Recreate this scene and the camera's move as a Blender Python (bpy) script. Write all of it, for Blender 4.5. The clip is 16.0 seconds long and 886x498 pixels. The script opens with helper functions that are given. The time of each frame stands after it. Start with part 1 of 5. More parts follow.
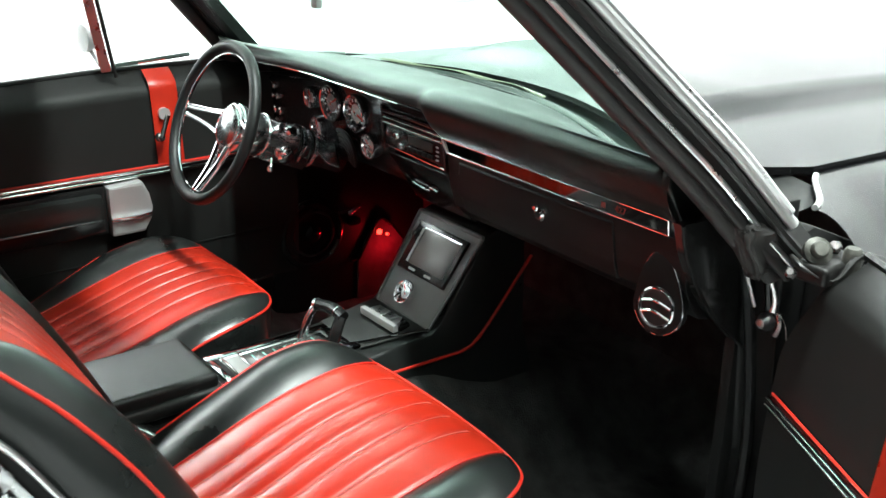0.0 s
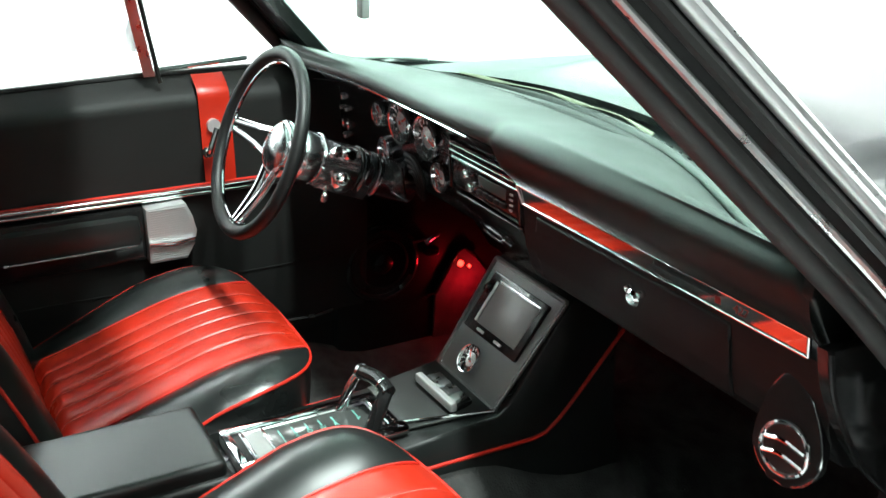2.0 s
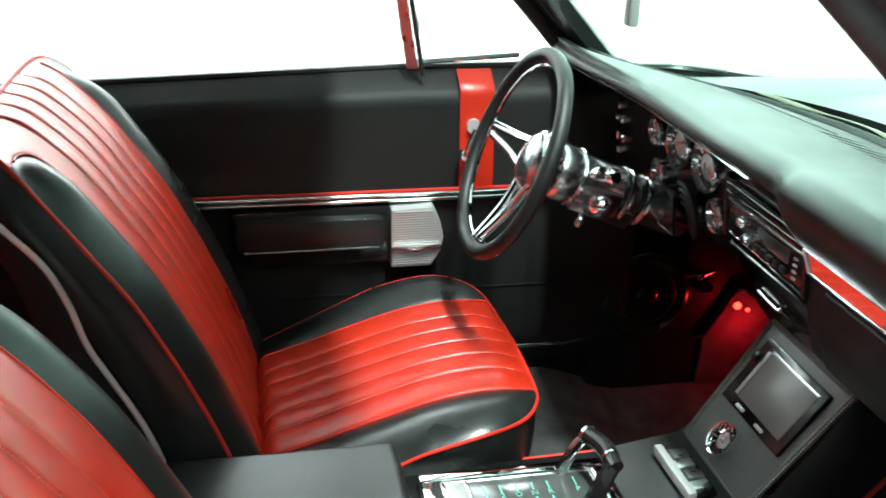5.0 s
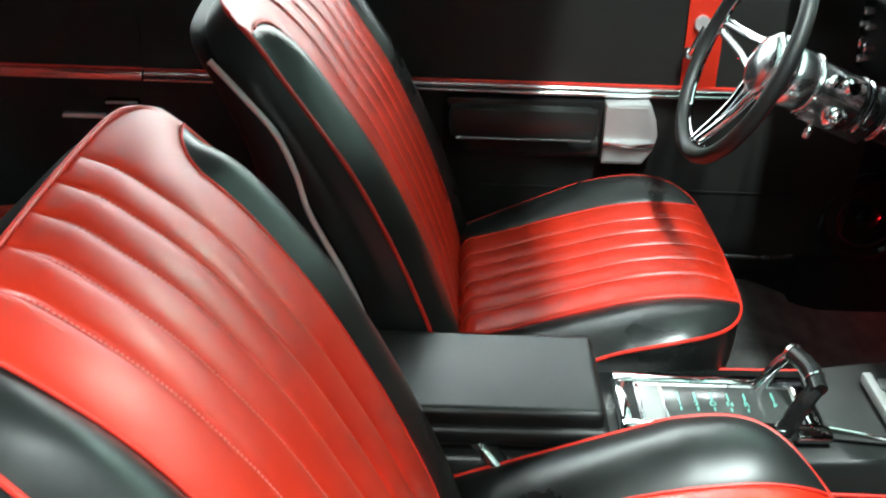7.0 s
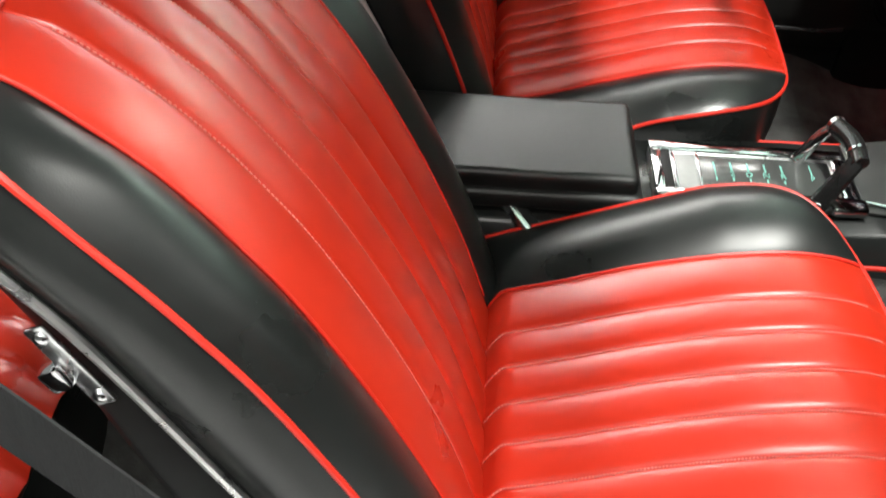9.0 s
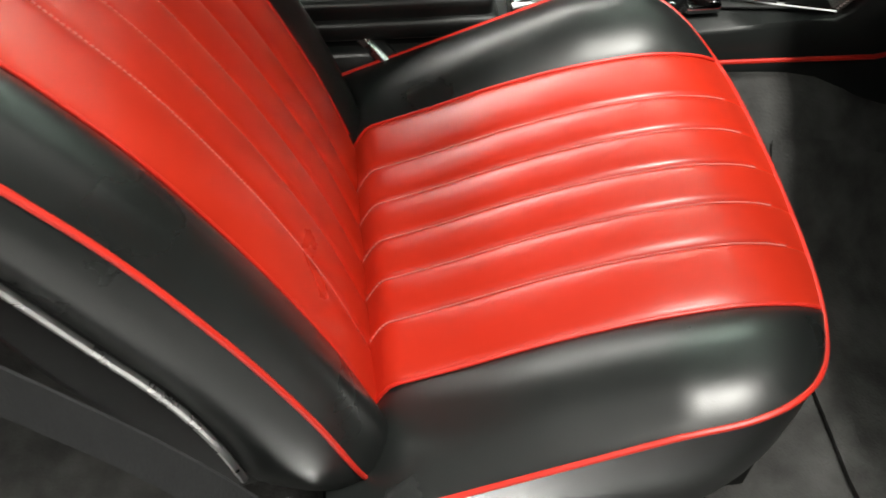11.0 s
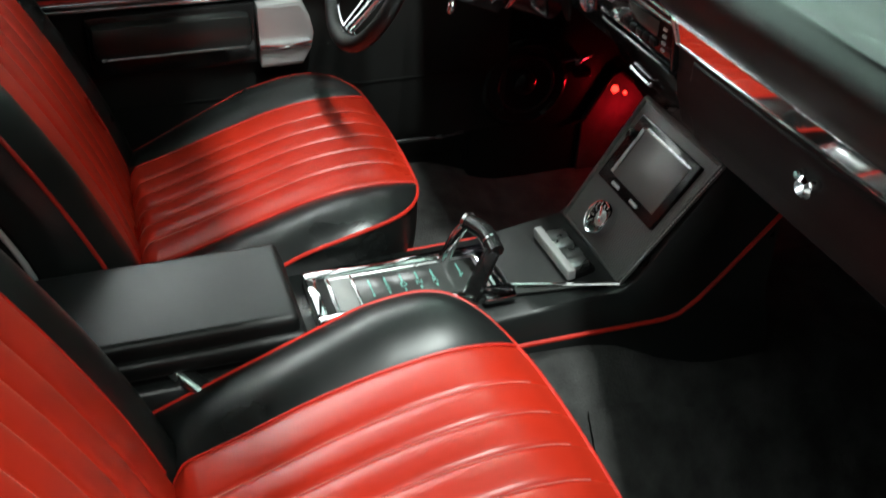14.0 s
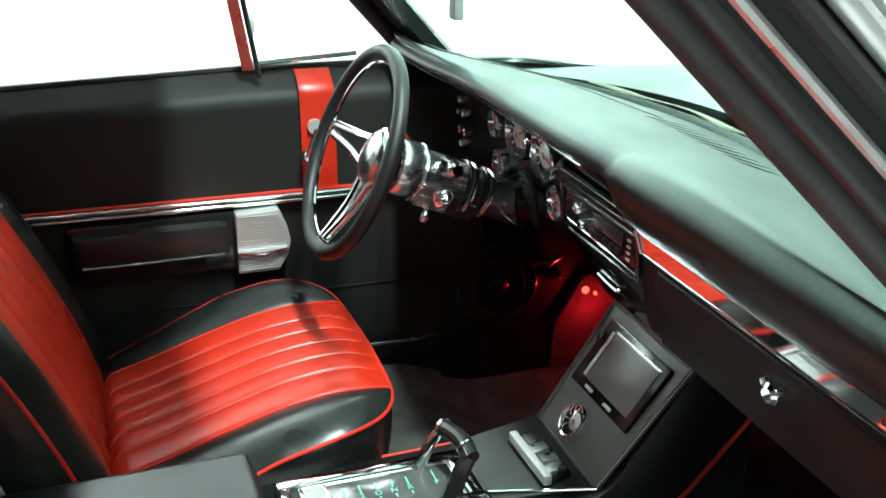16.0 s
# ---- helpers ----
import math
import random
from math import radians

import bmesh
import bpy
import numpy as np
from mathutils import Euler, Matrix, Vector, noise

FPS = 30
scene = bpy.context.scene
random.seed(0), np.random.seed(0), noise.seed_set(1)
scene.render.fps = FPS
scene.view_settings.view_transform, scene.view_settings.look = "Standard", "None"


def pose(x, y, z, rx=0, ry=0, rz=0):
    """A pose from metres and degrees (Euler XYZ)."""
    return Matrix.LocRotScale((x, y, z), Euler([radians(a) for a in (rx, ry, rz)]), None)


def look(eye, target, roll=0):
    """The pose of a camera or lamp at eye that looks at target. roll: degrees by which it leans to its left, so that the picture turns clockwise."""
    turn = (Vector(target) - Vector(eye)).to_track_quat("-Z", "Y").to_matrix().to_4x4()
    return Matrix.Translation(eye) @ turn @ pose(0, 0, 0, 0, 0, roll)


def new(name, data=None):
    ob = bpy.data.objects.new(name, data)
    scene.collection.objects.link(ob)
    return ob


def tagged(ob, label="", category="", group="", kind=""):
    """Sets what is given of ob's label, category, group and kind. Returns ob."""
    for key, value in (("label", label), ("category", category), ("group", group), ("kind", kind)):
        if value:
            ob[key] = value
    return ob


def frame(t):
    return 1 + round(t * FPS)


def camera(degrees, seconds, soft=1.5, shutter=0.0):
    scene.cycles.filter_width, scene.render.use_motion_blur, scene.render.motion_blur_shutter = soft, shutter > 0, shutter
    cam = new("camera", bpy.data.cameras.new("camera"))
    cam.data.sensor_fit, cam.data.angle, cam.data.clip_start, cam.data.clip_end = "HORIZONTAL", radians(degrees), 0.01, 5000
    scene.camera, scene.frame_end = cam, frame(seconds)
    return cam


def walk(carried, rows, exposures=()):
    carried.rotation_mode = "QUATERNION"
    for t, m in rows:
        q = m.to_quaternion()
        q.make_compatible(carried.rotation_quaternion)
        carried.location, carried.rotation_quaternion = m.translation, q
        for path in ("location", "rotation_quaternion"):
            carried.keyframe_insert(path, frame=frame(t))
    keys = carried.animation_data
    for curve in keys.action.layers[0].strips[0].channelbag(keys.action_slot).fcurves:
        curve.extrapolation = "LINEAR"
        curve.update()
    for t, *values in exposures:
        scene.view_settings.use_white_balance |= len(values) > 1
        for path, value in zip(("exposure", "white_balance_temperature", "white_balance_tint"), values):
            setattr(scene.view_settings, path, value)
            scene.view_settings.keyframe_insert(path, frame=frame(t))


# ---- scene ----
cam = camera(47.3, 16.0, shutter=0.5)
PATH = [
    (0, (1.556, -0.362, 1.403), (0.064, 0.758, 0.683), 1.0),
    (0.5, (1.487, -0.284, 1.397), (-0.029, 0.800, 0.670), 1.1),
    (1, (1.420, -0.213, 1.392), (-0.132, 0.816, 0.662), 1.2),
    (1.5, (1.358, -0.155, 1.390), (-0.231, 0.811, 0.653), 1.3),
    (2, (1.284, -0.081, 1.388), (-0.325, 0.840, 0.638), 1.4),
    (2.5, (1.213, -0.013, 1.383), (-0.425, 0.851, 0.627), 1.4),
    (3, (1.155, 0.040, 1.377), (-0.524, 0.797, 0.599), 1.4),
    (3.5, (1.110, 0.074, 1.373), (-0.606, 0.734, 0.586), 1.5),
    (4, (1.090, 0.086, 1.372), (-0.657, 0.651, 0.580), 1.5),
    (4.6, (1.089, 0.081, 1.371), (-0.710, 0.541, 0.576), 1.6),
    (5.25, (1.088, 0.068, 1.370), (-0.737, 0.401, 0.568), 1.8),
    (5.9, (1.087, 0.056, 1.369), (-0.730, 0.260, 0.533), 1.9),
    (6.5, (1.086, 0.051, 1.368), (-0.693, 0.145, 0.459), 2.0),
    (7, (1.087, 0.046, 1.366), (-0.652, 0.053, 0.378), 2.0),
    (7.5, (1.086, 0.043, 1.358), (-0.597, 0.009, 0.278), 2.2),
    (8, (1.083, 0.041, 1.351), (-0.536, 0.000, 0.178), 2.5),
    (8.5, (1.085, 0.041, 1.345), (-0.466, 0.004, 0.083), 2.6),
    (9, (1.082, 0.038, 1.336), (-0.399, 0.014, -0.008), 3.1),
    (9.5, (1.080, 0.039, 1.329), (-0.327, 0.030, -0.091), 3.3),
    (10, (1.077, 0.041, 1.323), (-0.253, 0.095, -0.170), 3.8),
    (10.6, (1.077, 0.049, 1.322), (-0.194, 0.185, -0.233), 3.5),
    (11.25, (1.077, 0.068, 1.319), (-0.188, 0.310, -0.234), 2.9),
    (11.9, (1.077, 0.086, 1.315), (-0.230, 0.432, -0.175), 2.3),
    (12.5, (1.077, 0.094, 1.314), (-0.299, 0.514, -0.075), 2.0),
    (13, (1.078, 0.096, 1.327), (-0.366, 0.564, 0.024), 1.9),
    (13.5, (1.079, 0.099, 1.333), (-0.431, 0.608, 0.124), 1.8),
    (14, (1.081, 0.098, 1.343), (-0.484, 0.647, 0.225), 1.7),
    (14.5, (1.086, 0.098, 1.347), (-0.534, 0.685, 0.332), 1.9),
    (15, (1.087, 0.099, 1.357), (-0.574, 0.710, 0.426), 1.6),
    (15.5, (1.086, 0.098, 1.363), (-0.616, 0.730, 0.524), 1.6),
    (16, (1.090, 0.097, 1.367), (-0.634, 0.742, 0.585), 1.6),
]
walk(cam, [(t, look(eye, target, roll)) for t, eye, target, roll in PATH], exposures=[(0, 0.22, 6250, -2), (2, 0.32, 6150, -5), (4, 0.43, 6050, -8), (7, 0.47, 6050, -6), (8.5, 0.30, 6600, 6), (10.2, 0.12, 6900, 8), (12.5, -0.18, 6900, 8), (13.5, -0.26, 6500, 4), (14.2, -0.30, 6200, -4), (15, 0.0, 6000, -10), (15.6, 0.30, 5950, -12), (16, 0.44, 6000, -12)])

# ---- world and lights ----
world = bpy.data.worlds.new("studio_world")
scene.world = world
world.use_nodes = True
world.node_tree.nodes["Background"].inputs[0].default_value = (0.9, 0.95, 1.0, 1)
world.node_tree.nodes["Background"].inputs[1].default_value = 0.1


def lamp(name, kind, m, energy, colour=(1, 1, 1), **kw):
    data = bpy.data.lights.new(name, kind)
    data.energy, data.color = energy, colour
    if kind == "AREA":
        data.shape = "RECTANGLE"
        data.size, data.size_y = kw["size"]
    else:
        data.shadow_soft_size = kw.get("radius", 0.02)
    ob = new(name, data)
    ob.matrix_world = m
    return ob


KEY, STRIP, NORTH, WEST, ROOM, RED = 76, 232, 190, 1080, 34, 0.46
lamp("right_softbox_light", "AREA", pose(3.2, 0.2, 4.4, 0, 36, 0), KEY, (1.0, 0.99, 0.97), size=(1.4, 3.0))
lamp("strip_light", "AREA", pose(1.05, 0.66, 4.3), STRIP, (1.0, 1.0, 0.99), size=(1.7, 0.20))
lamp("north_wall_light", "AREA", pose(0.0, 6.2, 4.6, 62, 0, 0), NORTH, (0.99, 1.0, 0.99), size=(12.0, 0.7))
lamp("west_wall_light", "AREA", pose(-6.2, 0.5, 4.75, 0, 58, 0), WEST, (1.0, 1.0, 1.0), size=(0.5, 12.0))
lamp("room_light", "AREA", pose(0.0, 0.5, 4.9), ROOM, (1.0, 1.0, 1.0), size=(12.0, 13.0))
lamp("footwell_led_light", "POINT", pose(-0.655, 1.125, 0.375), RED, (1.0, 0.006, 0.02), radius=0.012)


# ---- materials ----
def material(name, base, rough=0.5, metal=0.0, coat=0.0, grain=0.0, grain_scale=900.0, mottle=0.0, mottle_scale=6.0, spec=0.5, rough_var=0.0, stretch=(1, 1, 1)):
    """A procedural surface: base colour mottled at a large scale, relief at a small one."""
    m = bpy.data.materials.new(name)
    m.use_nodes = True
    nt = m.node_tree
    b = nt.nodes["Principled BSDF"]
    b.inputs["Base Color"].default_value = (*base, 1)
    b.inputs["Roughness"].default_value = rough
    b.inputs["Metallic"].default_value = metal
    b.inputs["Coat Weight"].default_value = coat
    b.inputs["Coat Roughness"].default_value = 0.08
    b.inputs["Specular IOR Level"].default_value = spec
    geo = nt.nodes.new("ShaderNodeTexCoord")
    mp = nt.nodes.new("ShaderNodeMapping")
    mp.inputs["Scale"].default_value = stretch
    nt.links.new(geo.outputs["Object"], mp.inputs["Vector"])
    if mottle or rough_var:
        n = nt.nodes.new("ShaderNodeTexNoise")
        n.inputs["Scale"].default_value = mottle_scale
        n.inputs["Detail"].default_value = 6
        nt.links.new(mp.outputs[0], n.inputs["Vector"])
        if mottle:
            ramp = nt.nodes.new("ShaderNodeMapRange")
            ramp.inputs["From Min"].default_value, ramp.inputs["From Max"].default_value = 0.3, 0.7
            ramp.inputs["To Min"].default_value, ramp.inputs["To Max"].default_value = 1 - mottle, 1 + mottle
            nt.links.new(n.outputs["Fac"], ramp.inputs["Value"])
            mix = nt.nodes.new("ShaderNodeMix")
            mix.data_type, mix.blend_type = "RGBA", "MULTIPLY"
            mix.inputs["Factor"].default_value = 1
            mix.inputs["A"].default_value = (*base, 1)
            nt.links.new(ramp.outputs[0], mix.inputs["B"])
            nt.links.new(mix.outputs["Result"], b.inputs["Base Color"])
        if rough_var:
            r2 = nt.nodes.new("ShaderNodeMapRange")
            r2.inputs["From Min"].default_value, r2.inputs["From Max"].default_value = 0.3, 0.7
            r2.inputs["To Min"].default_value, r2.inputs["To Max"].default_value = rough - rough_var, rough + rough_var
            nt.links.new(n.outputs["Fac"], r2.inputs["Value"])
            nt.links.new(r2.outputs[0], b.inputs["Roughness"])
    if grain:
        v = nt.nodes.new("ShaderNodeTexVoronoi")
        v.inputs["Scale"].default_value = grain_scale
        nt.links.new(mp.outputs[0], v.inputs["Vector"])
        bump = nt.nodes.new("ShaderNodeBump")
        bump.inputs["Strength"].default_value = grain
        bump.inputs["Distance"].default_value = 0.001
        nt.links.new(v.outputs["Distance"], bump.inputs["Height"])
        nt.links.new(bump.outputs[0], b.inputs["Normal"])
    return m


def weave_material(name, dark, light, scale, rough):
    """A woven surface of small alternating squares."""
    m = bpy.data.materials.new(name)
    m.use_nodes = True
    nt = m.node_tree
    b = nt.nodes["Principled BSDF"]
    tc = nt.nodes.new("ShaderNodeTexCoord")
    ck = nt.nodes.new("ShaderNodeTexChecker")
    ck.inputs["Scale"].default_value = scale
    ck.inputs["Color1"].default_value, ck.inputs["Color2"].default_value = (*dark, 1), (*light, 1)
    nt.links.new(tc.outputs["Object"], ck.inputs["Vector"])
    nt.links.new(ck.outputs["Color"], b.inputs["Base Color"])
    bump = nt.nodes.new("ShaderNodeBump")
    bump.inputs["Strength"].default_value, bump.inputs["Distance"].default_value = 0.4, 0.001
    nt.links.new(ck.outputs["Fac"], bump.inputs["Height"])
    nt.links.new(bump.outputs[0], b.inputs["Normal"])
    b.inputs["Roughness"].default_value = rough
    return m


def glass_material(name, tint, rough=0.0, gloss=0.05):
    """A thin pane: tinted see-through with a clear reflection."""
    m = bpy.data.materials.new(name)
    m.use_nodes = True
    nt = m.node_tree
    nt.nodes.remove(nt.nodes["Principled BSDF"])
    tr = nt.nodes.new("ShaderNodeBsdfTransparent")
    tr.inputs["Color"].default_value = (*tint, 1)
    gl = nt.nodes.new("ShaderNodeBsdfGlossy")
    gl.inputs["Roughness"].default_value = rough
    mx = nt.nodes.new("ShaderNodeMixShader")
    mx.inputs[0].default_value = gloss
    nt.links.new(tr.outputs[0], mx.inputs[1])
    nt.links.new(gl.outputs[0], mx.inputs[2])
    nt.links.new(mx.outputs[0], nt.nodes["Material Output"].inputs["Surface"])
    return m


def glow_material(name, colour, strength):
    m = bpy.data.materials.new(name)
    m.use_nodes = True
    b = m.node_tree.nodes["Principled BSDF"]
    b.inputs["Base Color"].default_value = (*colour, 1)
    b.inputs["Emission Color"].default_value = (*colour, 1)
    b.inputs["Emission Strength"].default_value = strength
    return m


RED_VINYL = material("red_vinyl", (0.50, 0.0245, 0.0102), 0.30, mottle=0.03, mottle_scale=7, rough_var=0.03)
BLACK_VINYL = material("black_vinyl", (0.0130, 0.0148, 0.0142), 0.31, spec=0.5, grain=0.05, grain_scale=700, mottle=0.15, mottle_scale=8, rough_var=0.05)
DASH_VINYL = material("dash_vinyl", (0.0095, 0.0122, 0.0112), 0.40, grain=0.10, grain_scale=800, spec=0.42, mottle=0.15, mottle_scale=7, rough_var=0.05)
LID_VINYL = material("lid_vinyl", (0.0085, 0.0092, 0.0090), 0.42, spec=0.38, grain=0.06, grain_scale=700, mottle=0.15, mottle_scale=8, rough_var=0.05)
DOOR_VINYL = material("door_vinyl", (0.0165, 0.0168, 0.0160), 0.50, spec=0.26, grain=0.16, grain_scale=900, mottle=0.15, mottle_scale=5, rough_var=0.05)
RED_PIPING = material("red_piping", (0.60, 0.025, 0.014), 0.40, grain=0.05, mottle=0.05, mottle_scale=40)
RED_THREAD = material("red_thread", (0.72, 0.26, 0.22), 0.7, mottle=0.1, mottle_scale=300)
HINGE_DARK = material("hinge_dark_grease", (0.012, 0.0115, 0.011), 0.42, 0.1, mottle=0.7, mottle_scale=60, rough_var=0.15)
GREASY_METAL = material("greasy_grey_metal", (0.085, 0.085, 0.075), 0.45, 0.4, mottle=0.7, mottle_scale=45, rough_var=0.15)
KICK_CARPET = material("kick_carpet", (0.075, 0.07, 0.07), 0.9, grain=0.5, grain_scale=260, mottle=0.3, mottle_scale=18, spec=0.1)
# chrome dimmed by its base colour, which stands in for dark reflections
DIMMED_CHROME = material("dimmed_chrome", (0.22, 0.22, 0.22), 0.15, 1.0, rough_var=0.04, mottle_scale=30)
CHROME = material("chrome", (0.86, 0.87, 0.88), 0.07, 1.0, rough_var=0.02, mottle_scale=25)
BRUSHED = material("ribbed_steel", (0.74, 0.75, 0.76), 0.26, 1.0, rough_var=0.04, mottle_scale=30)
RIBBED_ALLOY = material("ribbed_alloy", (0.55, 0.55, 0.55), 0.42, 0.5, rough_var=0.05, mottle_scale=40)
# pale metal with part of its bright reflection put into the base colour
PALE_SHINE_METAL = material("pale_shine_metal", (0.72, 0.72, 0.72), 0.34, 0.55, rough_var=0.06, mottle_scale=40)
SATIN_CHROME = material("satin_chrome", (0.88, 0.88, 0.88), 0.30, 1.0, rough_var=0.05, mottle_scale=40)
MIRROR_TRIM = material("mirror_trim", (0.70, 0.70, 0.70), 0.05, 1.0, rough_var=0.01, mottle_scale=30)
BLACK_PAINT = material("black_paint", (0.008, 0.008, 0.009), 0.18, spec=0.38, rough_var=0.03, mottle_scale=4)
SEAL_GREY = material("worn_seal_rubber", (0.036, 0.035, 0.034), 0.55, grain=0.12, grain_scale=240, mottle=0.25, mottle_scale=14)
PILLAR_PAINT = material("worn_pillar_paint", (0.012, 0.0118, 0.0115), 0.38, spec=0.25, rough_var=0.06, mottle=0.25, mottle_scale=9, grain=0.05, grain_scale=120)
GLOSS_BLACK = material("gloss_black_plastic", (0.014, 0.014, 0.014), 0.17, rough_var=0.05, mottle_scale=20)
SATIN_BLACK = material("satin_black_plastic", (0.0105, 0.0105, 0.0105), 0.46, spec=0.20, grain=0.1, grain_scale=700, mottle=0.15, mottle_scale=12)
RUBBER = material("black_rubber", (0.020, 0.0195, 0.019), 0.42, grain=0.10, grain_scale=300, mottle=0.25, mottle_scale=15)
RIM_LEATHER = material("black_rim_leather", (0.010, 0.011, 0.011), 0.45, grain=0.15, grain_scale=1000, mottle=0.1, mottle_scale=30)
CARPET = material("black_carpet", (0.060, 0.060, 0.058), 0.95, grain=0.9, grain_scale=260, mottle=0.4, mottle_scale=18, spec=0.1)
BELT_WEB = material("dark_belt_webbing", (0.028, 0.029, 0.030), 0.85, spec=0.2, grain=0.4, grain_scale=500, mottle=0.1, mottle_scale=60, stretch=(1, 1, 0.2))
WEAVE = weave_material("grey_weave", (0.105, 0.109, 0.107), (0.175, 0.180, 0.176), 420, 0.40)
DECK_BLACK = material("deck_black", (0.028, 0.029, 0.028), 0.40, grain=0.08, grain_scale=700, mottle=0.15, mottle_scale=14)
SCREEN = material("dark_screen", (0.19, 0.185, 0.18), 0.28, mottle=0.02, mottle_scale=8)
DIAL = material("dial_face", (0.66, 0.66, 0.65), 0.30, 0.2, mottle=0.1, mottle_scale=60)
NEEDLE_RED = material("needle_red", (0.75, 0.05, 0.03), 0.4, mottle=0.05)
TEAL = material("teal_print", (0.20, 0.55, 0.46), 0.5, mottle=0.05)
PALE_TAB = material("pale_tab_plastic", (0.34, 0.40, 0.37), 0.4, mottle=0.08, mottle_scale=60)
GEAR_WINDOW = material("gear_window", (0.06, 0.065, 0.062), 0.16, rough_var=0.04, mottle_scale=20, spec=0.8)
BUCKLE_STEEL = material("buckle_steel", (0.32, 0.30, 0.30), 0.25, 1.0, rough_var=0.06, mottle_scale=60)
GEAR_PLATE = material("gear_plate", (0.30, 0.31, 0.30), 0.32, mottle=0.05, mottle_scale=80)
COLUMN_CHROME = material("column_chrome", (0.82, 0.84, 0.86), 0.22, 1.0, rough_var=0.03, mottle_scale=25)
WHITE_PLASTIC = material("white_plastic", (0.75, 0.75, 0.74), 0.4, mottle=0.04)
DARK_INK = material("dark_ink", (0.22, 0.018, 0.013), 0.5, mottle=0.1)
PALE_SEAL = material("pale_sealant", (0.30, 0.29, 0.21), 0.6, mottle=0.2, mottle_scale=20)
STUDIO_WHITE = material("studio_white_paint", (0.86, 0.86, 0.86), 0.85, mottle=0.02, mottle_scale=0.6)
STUDIO_GREY = material("studio_grey_paint", (0.10, 0.10, 0.10), 0.85, mottle=0.04, mottle_scale=0.6)
STUDIO_FLOOR = material("studio_floor_paint", (0.72, 0.72, 0.72), 0.45, mottle=0.04, mottle_scale=1.5)
WINDSHIELD_GLASS = glass_material("green_tinted_glass", (0.68, 0.89, 0.80))
CLEAR_GLASS = glass_material("clear_glass", (0.98, 0.99, 0.985))
GAUGE_GLASS = glass_material("gauge_glass", (0.97, 0.98, 0.98), 0.02, 0.12)
RED_LENS = glow_material("red_led_lens", (1.0, 0.03, 0.02), 6.0)


# ---- mesh helpers ----
def finish(ob, mat, sharp=40):
    me = ob.data
    me.materials.append(mat)
    me.polygons.foreach_set("use_smooth", [True] * len(me.polygons))
    me.set_sharp_from_angle(angle=radians(sharp))
    return ob


def part(name, bm, mat, parent=None, label="", sharp=40):
    """Links a bmesh as one mesh object, under a thing or a part where one is given."""
    bmesh.ops.recalc_face_normals(bm, faces=bm.faces)
    me = bpy.data.meshes.new(name)
    bm.to_mesh(me)
    bm.free()
    ob = new(name, me)
    finish(ob, mat, sharp)
    if parent is not None:
        ob.parent = parent
        ob.matrix_parent_inverse = parent.matrix_world.inverted()
    if label:
        ob["label"] = label
    return ob


def thing(name, label, category, at=(0, 0, 0), group="", kind=""):
    ob = new(name)
    ob.empty_display_size = 0.05
    ob.matrix_world = Matrix.Translation(at)
    bpy.context.view_layer.update()
    return tagged(ob, label, category, group, kind)


def grid(f, nu, nv, closed_u=False, closed_v=False, bm=None):
    """A sheet f(u, v) over the unit square."""
    bm = bm or bmesh.new()
    iu, iv = (nu if closed_u else nu + 1), (nv if closed_v else nv + 1)
    vs = [[bm.verts.new(f(i / nu, j / nv)) for j in range(iv)] for i in range(iu)]
    for i in range(nu):
        for j in range(nv):
            q = [vs[i][j], vs[(i + 1) % iu][j], vs[(i + 1) % iu][(j + 1) % iv], vs[i][(j + 1) % iv]]
            bm.faces.new(q)
    return bm


def smooth_path(points, n, closed=False):
    """n points along a smooth curve through the given ones."""
    p = [Vector(q) for q in points]
    k = len(p)
    out = []
    segs = k if closed else k - 1
    for s in range(n if closed else n + 1):
        t = s / n * segs
        i = min(int(t), segs - 1)
        f = t - i
        if closed:
            a, b, c, d = p[(i - 1) % k], p[i % k], p[(i + 1) % k], p[(i + 2) % k]
        else:
            b, c = p[i], p[i + 1]
            a = p[i - 1] if i > 0 else b * 2 - c
            d = p[i + 2] if i + 2 < k else c * 2 - b
        out.append(0.5 * ((2 * b) + (c - a) * f + (2 * a - 5 * b + 4 * c - d) * f * f + (3 * b - a - 3 * c + d) * f ** 3))
    return out


def tube(path, r, sides=8, closed=False, bm=None, flat=1.0, up=None):
    """A round (or flattened) rod along a path of points."""
    bm = bm or bmesh.new()
    n = len(path)
    rings = []
    ref = Vector(up) if up else None
    side = None
    for i, p in enumerate(path):
        a = path[(i - 1) % n] if closed or i else path[0]
        b = path[(i + 1) % n] if closed or i < n - 1 else path[-1]
        d = (Vector(b) - Vector(a)).normalized()
        if ref is not None:
            side = d.cross(ref).normalized()
        elif side is None:
            side = d.orthogonal().normalized()
        else:
            side = (side - d * side.dot(d)).normalized()
        nn = side.cross(d).normalized()
        rr = r(i / max(n - 1, 1)) if callable(r) else r
        rings.append([bm.verts.new(Vector(p) + rr * (math.cos(t) * side + flat * math.sin(t) * nn)) for t in (2 * math.pi * k / sides for k in range(sides))])
    for i in range(n if closed else n - 1):
        for k in range(sides):
            bm.faces.new([rings[i][k], rings[i][(k + 1) % sides], rings[(i + 1) % n][(k + 1) % sides], rings[(i + 1) % n][k]])
    if not closed:
        bm.faces.new(rings[0])
        bm.faces.new(rings[-1][::-1])
    return bm


